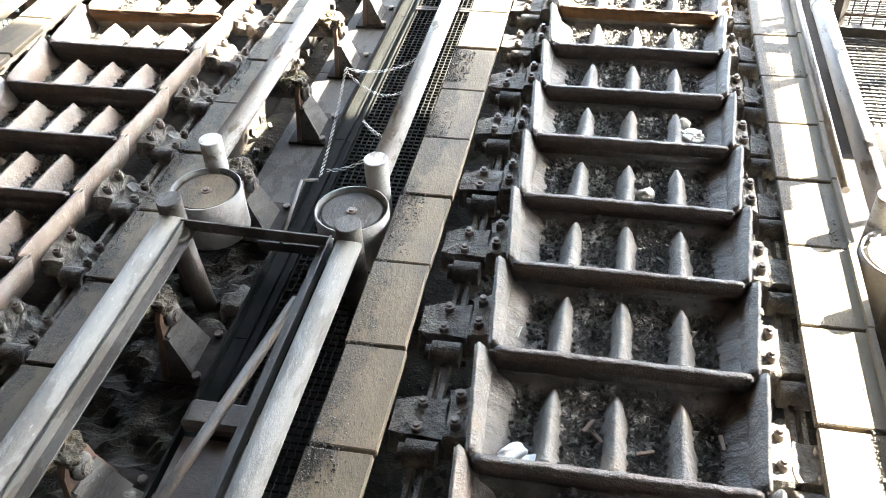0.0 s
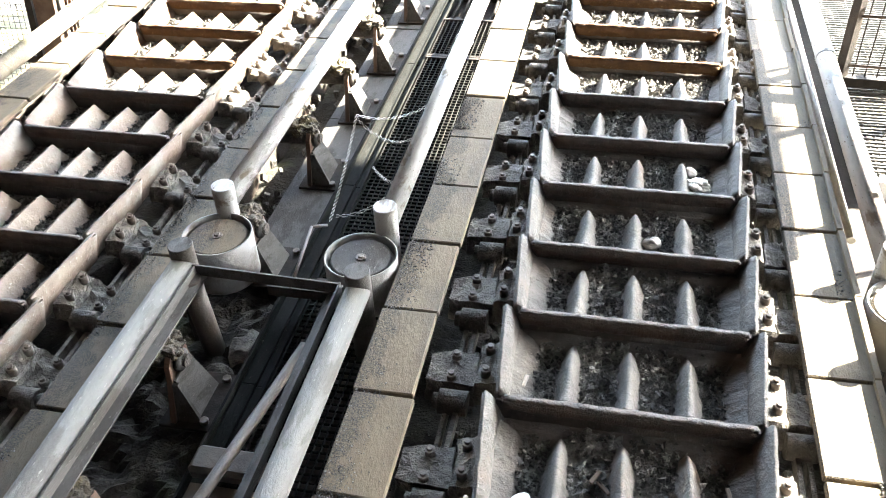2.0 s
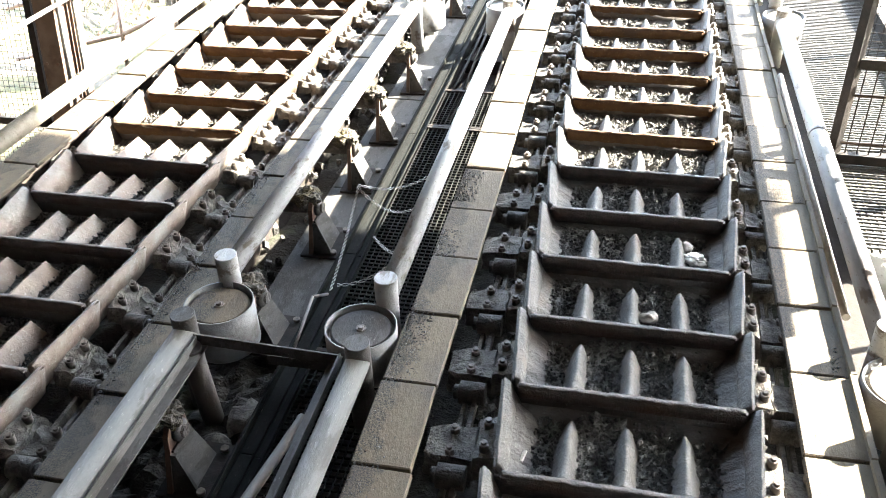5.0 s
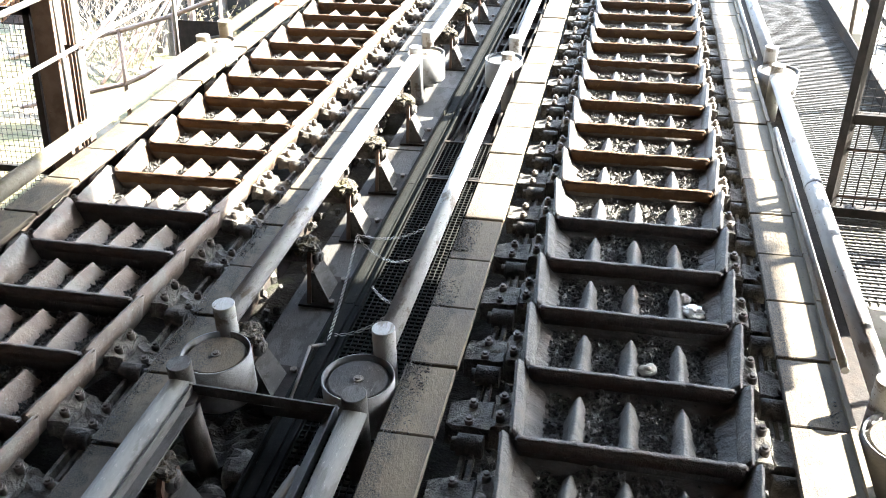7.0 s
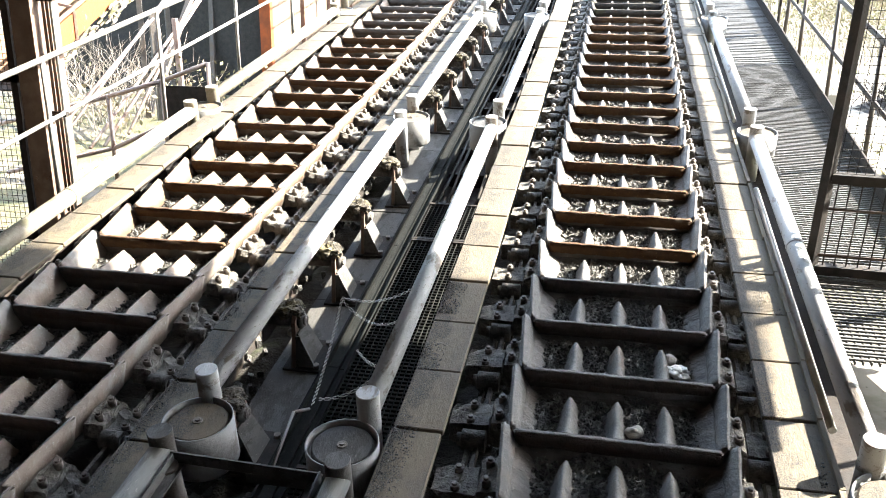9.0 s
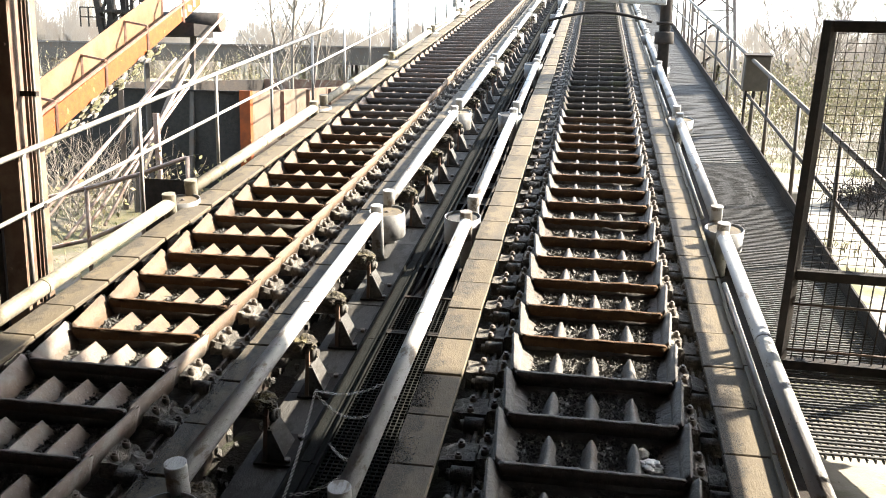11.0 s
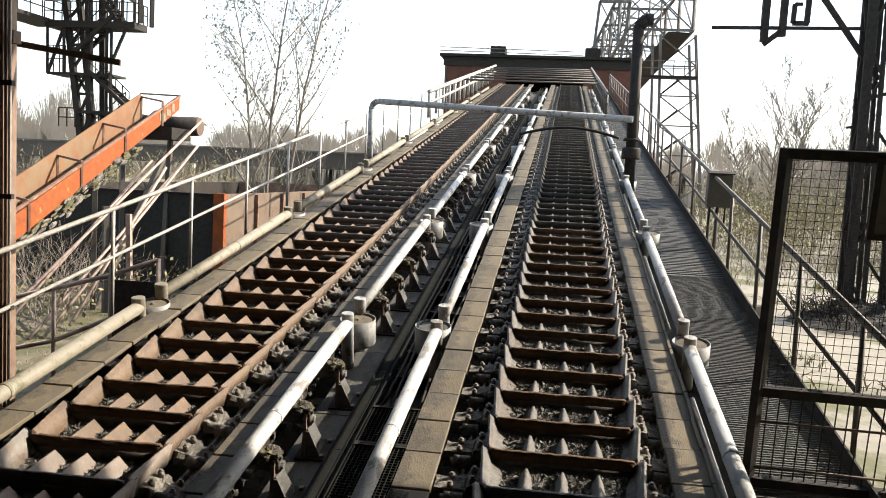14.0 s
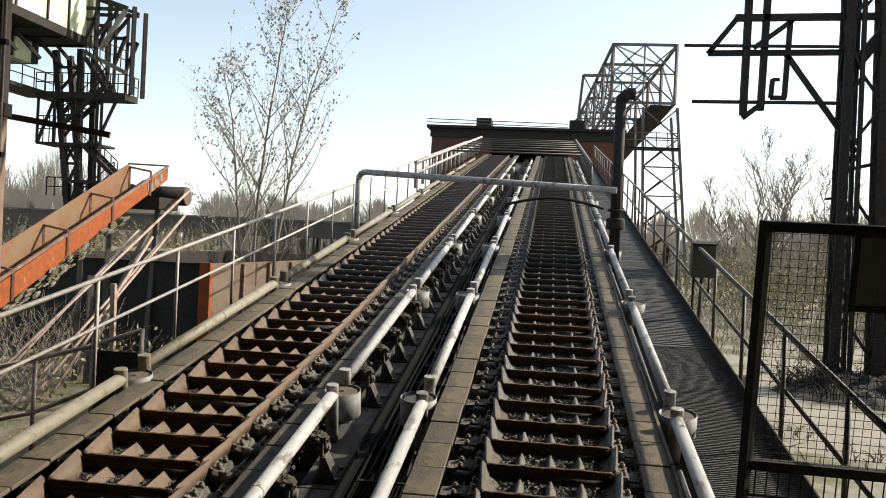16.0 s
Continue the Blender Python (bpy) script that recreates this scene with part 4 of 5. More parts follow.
link_chain(sag((-1.03, -0.5, -0.33), (-0.66, -0.45, -0.1), 0.06) + sag((-0.66, -0.45, -0.1), (-0.9, -0.2, -0.2), 0.05), "pale twisted barrier chain hanging in the trough")
bm = B()
rod(bm, (-0.98, -0.95, -0.06), (-0.95, -1.35, -0.1), 0.008, 8)
rod(bm, (-0.98, -0.95, -0.06), (-1.05, -0.6, -0.32), 0.008, 8)
solid("bent_rod", bm, M_STEEL, "thin bent rod beside the drum", "rod", m=SLOPE)

# ---- loose things lying in the moulds ----
def lump(name, label, cat, material, x, y, z, s, squash, seed):
    bm = B()
    bmesh.ops.create_icosphere(bm, subdivisions=3, radius=s)
    for v in bm.verts:
        v.co = Vector((v.co.x, v.co.y * squash, v.co.z * 0.7)) * (1 + 0.7 * noise.noise(v.co * (0.9 / s) + Vector((seed, 0, 0))))
    return solid(name, bm, material, label, cat, m=at(x, y, z, seed * 40))
bm = B()
bmesh.ops.create_icosphere(bm, subdivisions=4, radius=0.05)
for v in bm.verts:
    q = v.co * 26
    fold = 0.55 * noise.noise(q) + 0.3 * noise.noise(q * 2.3 + Vector((4, 0, 0))) - 0.25 * abs(noise.noise(q * 1.3 + Vector((0, 8, 0))))
    v.co = Vector((v.co.x * 1.15, v.co.y * 0.9, v.co.z * 0.62)) * (1 + fold)
for k in range(2):
    tube(bm, [(-0.03 - 0.02 * j, 0.025 * j * (1 - k) - 0.006 * k, 0.005 + 0.008 * math.sin(j * 1.7 + k)) for j in range(4)], 0.011 - 0.003 * k, 6)
solid("white_rag", bm, M_CLOTH, "crumpled white plastic rag in a mould", "rag", m=at(0.81, -0.3, -0.085, 20))
lump("pale_stone", "round pale stone beside the rag", "stone", M_STONE, 0.77, -0.19, -0.09, 0.035, 1.0, 5)
lump("pale_stone", "rough grey stone in a mould", "stone", M_STONE, 0.585, -0.8, -0.085, 0.035, 1.1, 7)
for i, (x, y) in enumerate(((0.17, -2.27), (0.23, -2.31))):
    lump("pale_stone", "flat white stone chip in a mould", "stone", M_CLOTH, x, y, -0.1, 0.03, 1.7, 3 + i)
for i, (x, y, rz) in enumerate(((0.42, -2.12, 60), (0.45, -2.16, 130), (0.61, -2.2, 20), (0.86, -2.12, 100), (0.7, -2.36, 10), (0.13, -1.72, 80), (0.31, -1.35, 30))):
    bm = B()
    box(bm, -0.032, 0.032, -0.008, 0.008, -0.004, 0.006, None, 0.003)
    solid("wood_chip", bm, M_TANRUST if i < 5 else M_STONE, "small pale wood chip in a mould", "wood chip", "wood chips in the moulds", at(x, y, -0.098, rz))

# ---- hall column with mesh panel by the low end ----
CX, CY = -4.14, Vector((0, 2.0, 0))
col = thing("hall_column", "brown riveted steel column of the hall", "column", "", pose(CX - 0.1, CY.y, GROUND))
for nm, x0, x1, y0, y1 in (("flange", -0.02, 0.0, -0.17, 0.17), ("flange", 0.14, 0.16, -0.17, 0.17), ("web", 0.0, 0.14, -0.01, 0.01)):
    bm = B()
    box(bm, x0, x1, y0, y1, YARD - GROUND, 6.0)
    # sun-side flange gets a tan copy of the brown, sunlight put into its colour
    part(nm, bm, M_COLUMN if x0 > 0.1 else M_BROWN, col)
for dx in (0.2, 0.235, 0.27):
    bm = B()
    rod(bm, (dx, -0.08, 0.3), (dx, -0.08, 6.0), 0.013, 8)
    solid("conduit", bm, M_WHITE if dx > 0.25 else M_COLUMN, "thin cable conduit fixed to the column", "conduit", "conduits on the column", pose(CX - 0.1, CY.y, GROUND))
for z in (1.1, 2.0, 2.9, 3.8):
    bm = B()
    box(bm, 0.155, 0.3, -0.1, -0.06, z, z + 0.04)
    part("clip", bm, M_DARK, col)
part("face_plate", box(B(), -0.02, 0.16, -0.185, -0.172, YARD - GROUND, 6.0), M_COLUMN, col)
for z in (0.6, 1.5, 2.4, 3.3):
    for dx in (0.02, 0.12):
        part("rivet", rod(B(), (dx, -0.196, z), (dx, -0.185, z), 0.012, 6), M_BROWN, col)
pan = thing("wire_fence", "wire mesh fence panel in a dark frame", "fence", "", pose(CX - 0.3, CY.y, GROUND))
for x0, x1, z0, z1 in ((-1.9, 0.04, -0.8, -0.74), (-1.9, 0.04, 0.0, 0.06), (-1.9, 0.04, 1.35, 1.41), (-1.9, 0.04, 2.7, 2.76), (-1.9, -1.84, -0.9, 2.76), (-0.02, 0.04, -0.9, 2.76)):
    bm = B()
    box(bm, x0, x1, -0.03, 0.03, z0, z1)
    part("frame_bar", bm, M_DARK, pan)
bm = B()
for i in range(38):
    rod(bm, (-1.88 + i * 0.05, 0, -0.77), (-1.88 + i * 0.05, 0, 2.73), 0.0025, 4, cap=False)
for i in range(70):
    rod(bm, (-1.88, 0.004, -0.77 + i * 0.05), (0.0, 0.004, -0.77 + i * 0.05), 0.0025, 4, cap=False)
part("wire_mesh", bm, M_DARK, pan)
bm = B()
beam(bm, (CX - 2.0, CY.y - 0.2, 3.05), (-3.3, 2.4, 2.66), 0.035, 0.05)
box(bm, CX + 0.1, CX + 0.18, CY.y - 0.05, CY.y + 0.05, 2.74, 2.84)
solid("bracket_arm", bm, M_RUSTPIPE, "rusty steel arm reaching out from the column", "bracket")

solid("concrete_block", box(B(), 3.05, 3.75, 9.6, 10.6, GROUND, 0.05, None, 0.03), M_GROUND, "grey concrete block beside the walkway", "block")

# ---- switch box on the walkway rail, sign on the gate ----
eb = thing("switch_box", "grey steel switch box on the walkway railing", "switch box", "", at(2.5, 7.75, 0.0))
bm = B()
box(bm, -0.16, 0.16, -0.09, 0.09, 0.35, 0.8, None, 0.012)
part("body", bm, M_SIGN, eb)
bm = B()
box(bm, -0.17, 0.17, -0.1, 0.1, 0.8, 0.815)
part("hood", bm, M_DARK, eb)
for x in (-0.1, 0.0, 0.1):
    bm = B()
    rod(bm, (x, 0, 0.1), (x, 0, 0.35), 0.014, 8)
    part("gland", bm, M_DARK, eb)
bm = B()
rod(bm, (0, 0, -0.3), (0, 0, 0.36), 0.025, 8)
part("post", bm, M_STEEL, eb)

sg = thing("warning_sign", "weathered warning sign on the mesh gate", "sign", "", gate.matrix_basis @ pose(0.75, -0.035, 1.88))
bm = B()
box(bm, -0.24, 0.24, -0.008, 0.008, -0.21, 0.2)
part("board", bm, M_SIGN, sg)
for x0, x1, z0, z1 in ((-0.27, -0.235, -0.24, 0.23), (0.235, 0.27, -0.24, 0.23), (-0.235, 0.235, -0.24, -0.205), (-0.235, 0.235, 0.195, 0.23)):
    bm = B()
    box(bm, x0, x1, -0.016, 0.012, z0, z1)
    part("frame_bar", bm, M_DARK, sg)
for txt, z in (("Betreten", 0.09), ("verboten", -0.03), ("Lebensgefahr", -0.15)):
    cu = bpy.data.curves.new("lettering", "FONT")
    cu.body, cu.size, cu.extrude, cu.align_x = txt, 0.1 if len(txt) < 9 else 0.075, 0.001, "CENTER"
    cu.materials.append(M_INK)
    o = new("lettering", cu)
    o.parent = sg
    o.matrix_basis = pose(0, -0.0095, z, 90)

# ---- lattice steelwork ----
def bars(ob, material, w, segs, name="brace"):
    for a, b in segs:
        bm = B()
        beam(bm, a, b, w)
        part(name, bm, material, ob)

def rail_run(ob, material, a, b, h=1.0, n=4, w=0.04):
    a, b = Vector(a), Vector(b)
    up = Vector((0, 0, h))
    bars(ob, material, w, [(a + up, b + up), (a + up * 0.5, b + up * 0.5)], "handrail")
    bars(ob, material, w, [(a.lerp(b, i / n), a.lerp(b, i / n) + up) for i in range(n + 1)], "rail_post")

# tall lattice mast with arms on the yard side
MY = 12.67
mast = thing("lattice_mast", "dark riveted lattice mast with hooked arms", "mast", "", pose(0, MY, GROUND))
for x0, x1 in ((5.95, 5.95), (6.72, 6.5)):
    for dx in (-0.17, 0.17):
        for dy in (-0.17, 0.17):
            bm = B()
            beam(bm, (x0 + dx, dy, 0.1), (x1 + dx * 0.75, dy, 10.5), 0.075)
            part("leg", bm, M_DARK, mast)
    for i in range(14):
        z = 0.2 + i * 0.72
        s = 1 if i % 2 else -1
        f = i / 14
        xc = x0 + (x1 - x0) * f
        bars(mast, M_DARK, 0.045, [((xc - 0.17 * s, -0.17, z), (xc + 0.16 * s, -0.17, z + 0.72)), ((xc - 0.17 * s, 0.17, z), (xc + 0.16 * s, 0.17, z + 0.72)), ((xc - 0.17, -0.17 * s, z), (xc - 0.16, 0.17 * s, z + 0.72))])
    for dy in (-0.19, 0.19):
        bm = bar_mesh([(x0 - 0.2, dy - 0.01, 0.1), (x0 - 0.02, dy - 0.01, 0.1), (x0 - 0.02, dy + 0.01, 0.1), (x0 - 0.2, dy + 0.01, 0.1), (x1 - 0.16, dy - 0.01, 10.5), (x1 - 0.02, dy - 0.01, 10.5), (x1 - 0.02, dy + 0.01, 10.5), (x1 - 0.16, dy + 0.01, 10.5)])
        part("web_plate", bm, M_DARK, mast)
for i, z in enumerate((1.2, 2.4, 3.6, 4.8, 6.0, 7.2, 8.4)):
    bars(mast, M_DARK, 0.05, [((6.1, -0.1, z), (6.6, -0.1, z + (0.7 if i % 2 else -0.7)))])
bm = B()
box(bm, 5.6, 7.0, -0.45, 0.45, 0, 0.12, None, 0.02)
box(bm, 5.7, 6.95, -0.35, 0.35, 0.12, 0.3, None, 0.02)
part("footing", bm, M_DARK, mast, "rusty riveted foot")
Z = -GROUND
for a, b, w in (((3.78, 0, 6.52 + Z), (7.6, 0, 6.62 + Z), 0.12), ((3.3, 0, 5.83 + Z), (6.0, 0, 5.9 + Z), 0.1), ((2.83, -0.1, 5.95 + Z), (5.9, -0.1, 5.98 + Z), 0.05), ((3.3, 0, 5.83 + Z), (3.8, 0, 6.5 + Z), 0.1), ((3.04, 0, 4.89 + Z), (5.95, 0, 4.93 + Z), 0.06), ((4.15, 0, 5.95 + Z), (4.85, 0, 6.5 + Z), 0.09), ((4.72, 0, 5.88 + Z), (6.1, 0, 4.0 + Z), 0.09), ((5.7, 0, 3.6 + Z), (7.6, 0, 4.1 + Z), 0.07), ((5.6, 0, 3.1 + Z), (5.95, 0, 3.15 + Z), 0.05), ((4.0, 0, 4.65 + Z), (4.03, 0, 9.0 + Z), 0.13), ((4.32, 0, 4.75 + Z), (4.4, 0, 9.0 + Z), 0.12), ((4.0, 0, 4.6 + Z), (4.3, 0, 4.85 + Z), 0.1), ((4.75, 0, 5.0 + Z), (4.8, 0, 6.5 + Z), 0.09), ((4.5, 0, 5.0 + Z), (4.78, 0, 5.0 + Z), 0.08), ((4.5, 0, 5.0 + Z), (4.52, 0, 5.35 + Z), 0.08), ((4.52, 0, 5.35 + Z), (4.65, 0, 5.35 + Z), 0.06), ((5.9, 0, 5.5 + Z), (6.5, 0, 6.3 + Z), 0.2), ((6.5, 0.0, 3.95 + Z), (9.5, 0.4, 4.6 + Z), 0.09)):
    bars(mast, M_DARK, w, [(a, b)], "arm")

# skip bridge tower beyond the end building
tw = thing("skip_bridge", "grey lattice skip bridge on tall trestle legs", "bridge", "", pose(0, 56, GROUND))
def truss_frame(y, x0, x1, z0, z1):
    return [((x0, y, z0), (x1, y, z0)), ((x0, y, z1), (x1, y, z1)), ((x0, y, z0), (x0, y, z1)), ((x1, y, z0), (x1, y, z1))]
N = 7
def station(i):
    f = i / (N - 1)
    return (f * 22, 4.2 - 2.4 * f, 8.5 - 3.2 * f, 12.6 - 3.5 * f + 0.3, 16.9 - 3.6 * f)
for i in range(N):
    y, x0, x1, z0, z1 = station(i)
    bars(tw, M_GREYSTEEL, 0.17, truss_frame(y, x0, x1, z0, z1), "chord")
    bars(tw, M_GREYSTEEL, 0.085, [((x0, y, z0), (x1, y, z1)), ((x1, y, z0), (x0, y, z1)), ((x0, y, (z0 + z1) / 2), (x1, y, (z0 + z1) / 2)), (((x0 + x1) / 2, y, z0), ((x0 + x1) / 2, y, z1)), ((x0, y, (z0 + z1) / 2), ((x0 + x1) / 2, y, z1)), ((x1, y, (z0 + z1) / 2), ((x0 + x1) / 2, y, z1))])
    if i < N - 1:
        y2, p0, p1, q0, q1 = station(i + 1)
        bars(tw, M_GREYSTEEL, 0.18, [((x0, y, z0), (p0, y2, q0)), ((x1, y, z0), (p1, y2, q0)), ((x0, y, z1), (p0, y2, q1)), ((x1, y, z1), (p1, y2, q1))], "chord")
        bars(tw, M_GREYSTEEL, 0.085, [((x0, y, z0), (p0, y2, q1)), ((x1, y, z0), (p1, y2, q1)), ((x0, y, z1), (p1, y2, q1)), ((x0, y, z1), (p0, y2, q0))])
bm = B()
beam(bm, (7.6, 0, 12.7), (4.6, 22, 9.2), 1.5, 0.15)
part("deck", bm, M_DARK, tw)
bars(tw, M_GREYSTEEL, 0.18, [((8.7, 0, 12.6), (9.9, 0, 0)), ((6.4, 0, 12.6), (6.9, 0, 0)), ((8.7, 3, 12.4), (9.9, 3, 0)), ((6.2, 3, 12.4), (6.7, 3, 0)), ((2.2, -1, 14.5), (1.8, -1, 9.0)), ((4.2, -1, 14.5), (2.2, -1, 14.5)), ((4.2, -1, 14.5), (3.6, -1, 9.0))], "leg")
for i in range(6):
    z = 0.5 + i * 2.0
    f0, f1 = z / 12.6, (z + 2) / 12.6
    bars(tw, M_GREYSTEEL, 0.09, [((6.9 - 0.5 * f0, 0, z), (9.9 - 1.2 * f1, 0, z + 2)), ((9.9 - 1.2 * f0, 0, z), (6.9 - 0.5 * f1, 0, z + 2)), ((6.9 - 0.5 * f0, 0, z), (9.9 - 1.2 * f0, 0, z))])
    bars(tw, M_DARK, 0.09, [((6.9 - 0.5 * f0, 0.2, z), (8.0 - 0.5 * f0, -0.8, z + 1.0))], "stair")
bars(tw, M_GREYSTEEL, 0.07, [((2.2, -1, 14.5), (3.9, -1, 11.5)), ((1.9, -1, 11.5), (3.9, -1, 11.6)), ((1.8, -1, 11.4), (4.2, -1, 14.4))])
rail_run(tw, M_GREYSTEEL, (5.2, -0.4, 9.8), (8.8, -0.4, 9.8), 1.0, 5, 0.05)
bm = B()
box(bm, 5.0, 8.9, -0.6, 0.4, 9.65, 9.8)
part("platform", bm, M_DARK, tw)

# crane tower with a green cabin over the yard
ct = thing("crane_tower", "dark steel crane tower with stairs and a pale green cabin", "crane", "", pose(0, 40, 0))
for y in (-0.7, 0.7):
    bars(ct, M_DARK, 0.3, [((-26.65, y, 11.5), (-25.0, y, YARD)), ((-25.2, y, 11.6), (-24.95, y, YARD))], "leg")
for i in range(9):
    z = 10.6 - i * 1.3
    f = (11.5 - z) / 12.9
    x0, x1, q0 = -26.65 + 1.65 * f, -25.15, -26.65 + 1.65 * (f + 0.1)
    bars(ct, M_DARK, 0.13, [((x0, -0.7, z), (x1, -0.7, z - 1.3 if i % 2 else z + 0.0)), ((q0, -0.7, z - 1.3), (x1, -0.7, z))])
def deck(x0, x1, y0, y1, z, thick=0.2):
    part("platform", box(B(), x0, x1, y0, y1, z - thick, z), M_DARK, ct)
# long cabin seen along its side, on a deep underframe
cab = part("cabin", box(B(), -31.5, -25.3, -11.0, 0.4, 12.4, 16.5), M_GREEN, ct, "pale green sheet-metal cabin")
for y in (-9.0, -6.4, -3.8, -1.9):
    part("cladding_joint", box(B(), -25.3, -25.22, y - 0.06, y + 0.06, 12.4, 16.5), M_DARK, cab)
part("corner_post", box(B(), -25.34, -24.95, -0.1, 0.4, 11.9, 16.5), M_RAIL, cab, "pale corner post")
for y in (-8.2, -5.1, -2.8):
    part("lamp_bracket", box(B(), -25.3, -25.1, y - 0.12, y + 0.12, 14.1, 14.3), M_DARK, cab)
part("underframe", box(B(), -31.5, -25.28, -11.0, 0.5, 11.95, 12.4), M_DARK, ct)
for y in (-10.0, -8.0, -6.0, -4.0, -2.0, 0.0):
    bars(ct, M_DARK, 0.16, [((-31.0, y, 11.95), (-25.5, y, 11.95)), ((-27.0, y, 11.9), (-26.2, y + 1.2, 10.6))], "crossbeam")
part("winch_box", box(B(), -30.5, -27.6, -6.0, -0.8, 10.7, 11.9), M_DARK, ct)
part("winch_cover", box(B(), -28.4, -27.5, -3.0, -1.6, 10.6, 11.7), M_GREEN, ct)
# gallery along the side, with its rail
deck(-29.0, -27.2, -8.0, 0.6, 9.3)
rail_run(ct, M_DARK, (-27.2, -8.0, 9.3), (-27.2, 0.4, 9.3), 1.0, 8, 0.05)
# main landing
deck(-27.4, -22.3, -1.2, 0.2, 9.2, 0.35)
rail_run(ct, M_DARK, (-24.9, -1.2, 9.2), (-22.3, -1.2, 9.2), 1.0, 6, 0.05)
rail_run(ct, M_DARK, (-27.4, -1.2, 9.2), (-25.4, -1.2, 9.2), 1.0, 4, 0.05)
rail_run(ct, M_DARK, (-22.3, -1.2, 9.2), (-22.3, 0.2, 9.2), 1.0, 3, 0.05)
# boxed lattice beyond the cabin
for x in (-24.3, -23.2, -22.2):
    for y in (-0.8, 0.5):
        bars(ct, M_DARK, 0.2 if x != -23.2 else 0.14, [((x, y, 9.2), (x, y, 14.6 if x < -24 else 13.9))], "leg")
for y in (-0.8, 0.5):
    bars(ct, M_DARK, 0.16, [((-24.9, y, 14.6), (-22.6, y, 13.85)), ((-24.9, y, 13.8), (-22.6, y, 13.75)), ((-24.9, y, 13.2), (-24.2, y, 13.2)), ((-24.3, y, 12.3), (-23.2, y, 13.6)), ((-23.2, y, 12.2), (-22.6, y, 12.2)), ((-23.2, y, 10.8), (-22.6, y, 12.3)), ((-24.9, y, 12.0), (-24.2, y, 13.9))])
bars(ct, M_RAIL, 0.2, [((-23.95, -0.9, 11.6), (-22.65, -0.9, 13.7))], "strut")
bars(ct, M_GREYSTEEL, 0.22, [((-24.85, -1.0, 11.4), (-22.4, -1.0, 10.3))], "gallery_edge")
rail_run(ct, M_DARK, (-24.6, -0.9, 11.3), (-22.5, -0.9, 10.5), 1.0, 7, 0.045)
# hanging cage and lower landing
bars(ct, M_DARK, 0.13, [((-27.35, -1.0, 9.0), (-27.35, -1.0, 6.43)), ((-26.4, -1.0, 9.0), (-26.4, -1.0, 6.5)), ((-27.35, -1.0, 8.95), (-26.3, -1.0, 8.95)), ((-27.35, -1.0, 6.43), (-23.8, -1.0, 6.43)), ((-27.3, -1.0, 6.5), (-26.4, -1.0, 8.9)), ((-23.95, -1.0, 8.8), (-23.95, -1.0, 3.4)), ((-23.7, -1.0, 8.8), (-23.7, -1.0, 3.4)), ((-22.9, -1.0, 8.8), (-23.7, -1.0, 7.0))], "hanger")
deck(-27.35, -23.8, -1.0, 0.8, 6.5, 0.12)
rail_run(ct, M_DARK, (-27.35, -1.0, 6.5), (-26.3, -1.0, 6.5), 1.4, 3, 0.05)
# flights of stairs
for a, b in (((-24.7, -1.1, 11.05), (-23.4, -1.1, 9.3)), ((-23.45, -1.15, 9.6), (-25.9, -1.15, 7.4)), ((-24.9, -1.1, 6.6), (-22.6, -1.1, 4.6)), ((-22.9, -0.9, 4.6), (-25.2, -0.9, 2.6))):
    a, b = Vector(a), Vector(b)
    bars(ct, M_DARK, 0.2, [(a, b), (a + Vector((0, 0.9, 0)), b + Vector((0, 0.9, 0)))], "stringer")
    n = 9
    for k in range(1, n):
        q = a.lerp(b, k / n)
        part("tread", box(B(), q.x - 0.12, q.x + 0.12, q.y, q.y + 0.9, q.z - 0.02, q.z + 0.02), M_DARK, ct)
    rail_run(ct, M_DARK, a, b, 0.95, 6, 0.045)
deck(-25.6, -22.6, -1.1, 0.9, 4.5, 0.14)
rail_run(ct, M_DARK, (-26.6, -1.1, 3.6), (-25.2, -1.1, 3.6), 1.0, 3, 0.06)

# ---- slanted ore chute beside the lane ----
chute = thing("ore_chute", "rusty orange chute slanting up on pale struts", "chute", "")
def chute_z(y):
    return 0.42 + 0.437 * (y - 10.5)
def slab(nm, x, y0, y1, h0, h1, material, lab=""):
    """An upright plate along the chute, its height going from h0 to h1."""
    z0, z1 = chute_z(y0), chute_z(y1)
    bm = bar_mesh([(x, y0, z0), (x + 0.03, y0, z0), (x + 0.03, y1, z1), (x, y1, z1), (x, y0, z0 + h0), (x + 0.03, y0, z0 + h0), (x + 0.03, y1, z1 + h1), (x, y1, z1 + h1)])
    return part(nm, bm, material, chute, lab)
slab("near_side", -9.6, 8.9, 17.0, 0.5, 0.34, M_ORANGE, "orange painted side plate")
slab("far_side", -10.2, 8.9, 16.1, 0.78, 0.7, M_CHUTE, "faded rusty side plate")
bm = bar_mesh([(-10.2, 8.9, chute_z(8.9) - 0.03), (-9.6, 8.9, chute_z(8.9) - 0.03), (-9.6, 16.9, chute_z(16.9) - 0.03), (-10.2, 16.9, chute_z(16.9) - 0.03), (-10.2, 8.9, chute_z(8.9)), (-9.6, 8.9, chute_z(8.9)), (-9.6, 16.9, chute_z(16.9)), (-10.2, 16.9, chute_z(16.9))])
part("floor_plate", bm, M_DARK, chute)
for y in (10.6, 12.4, 14.2, 16.0):
    z = chute_z(y)
    bars(chute, M_BROWN, 0.045, [((-9.55, y, z - 0.05), (-9.55, y, z + 0.56)), ((-9.55, y, z + 0.56), (-10.16, y + 0.1, z + 0.66)), ((-10.16, y + 0.1, z), (-10.16, y + 0.1, z + 0.68))], "stiffener")
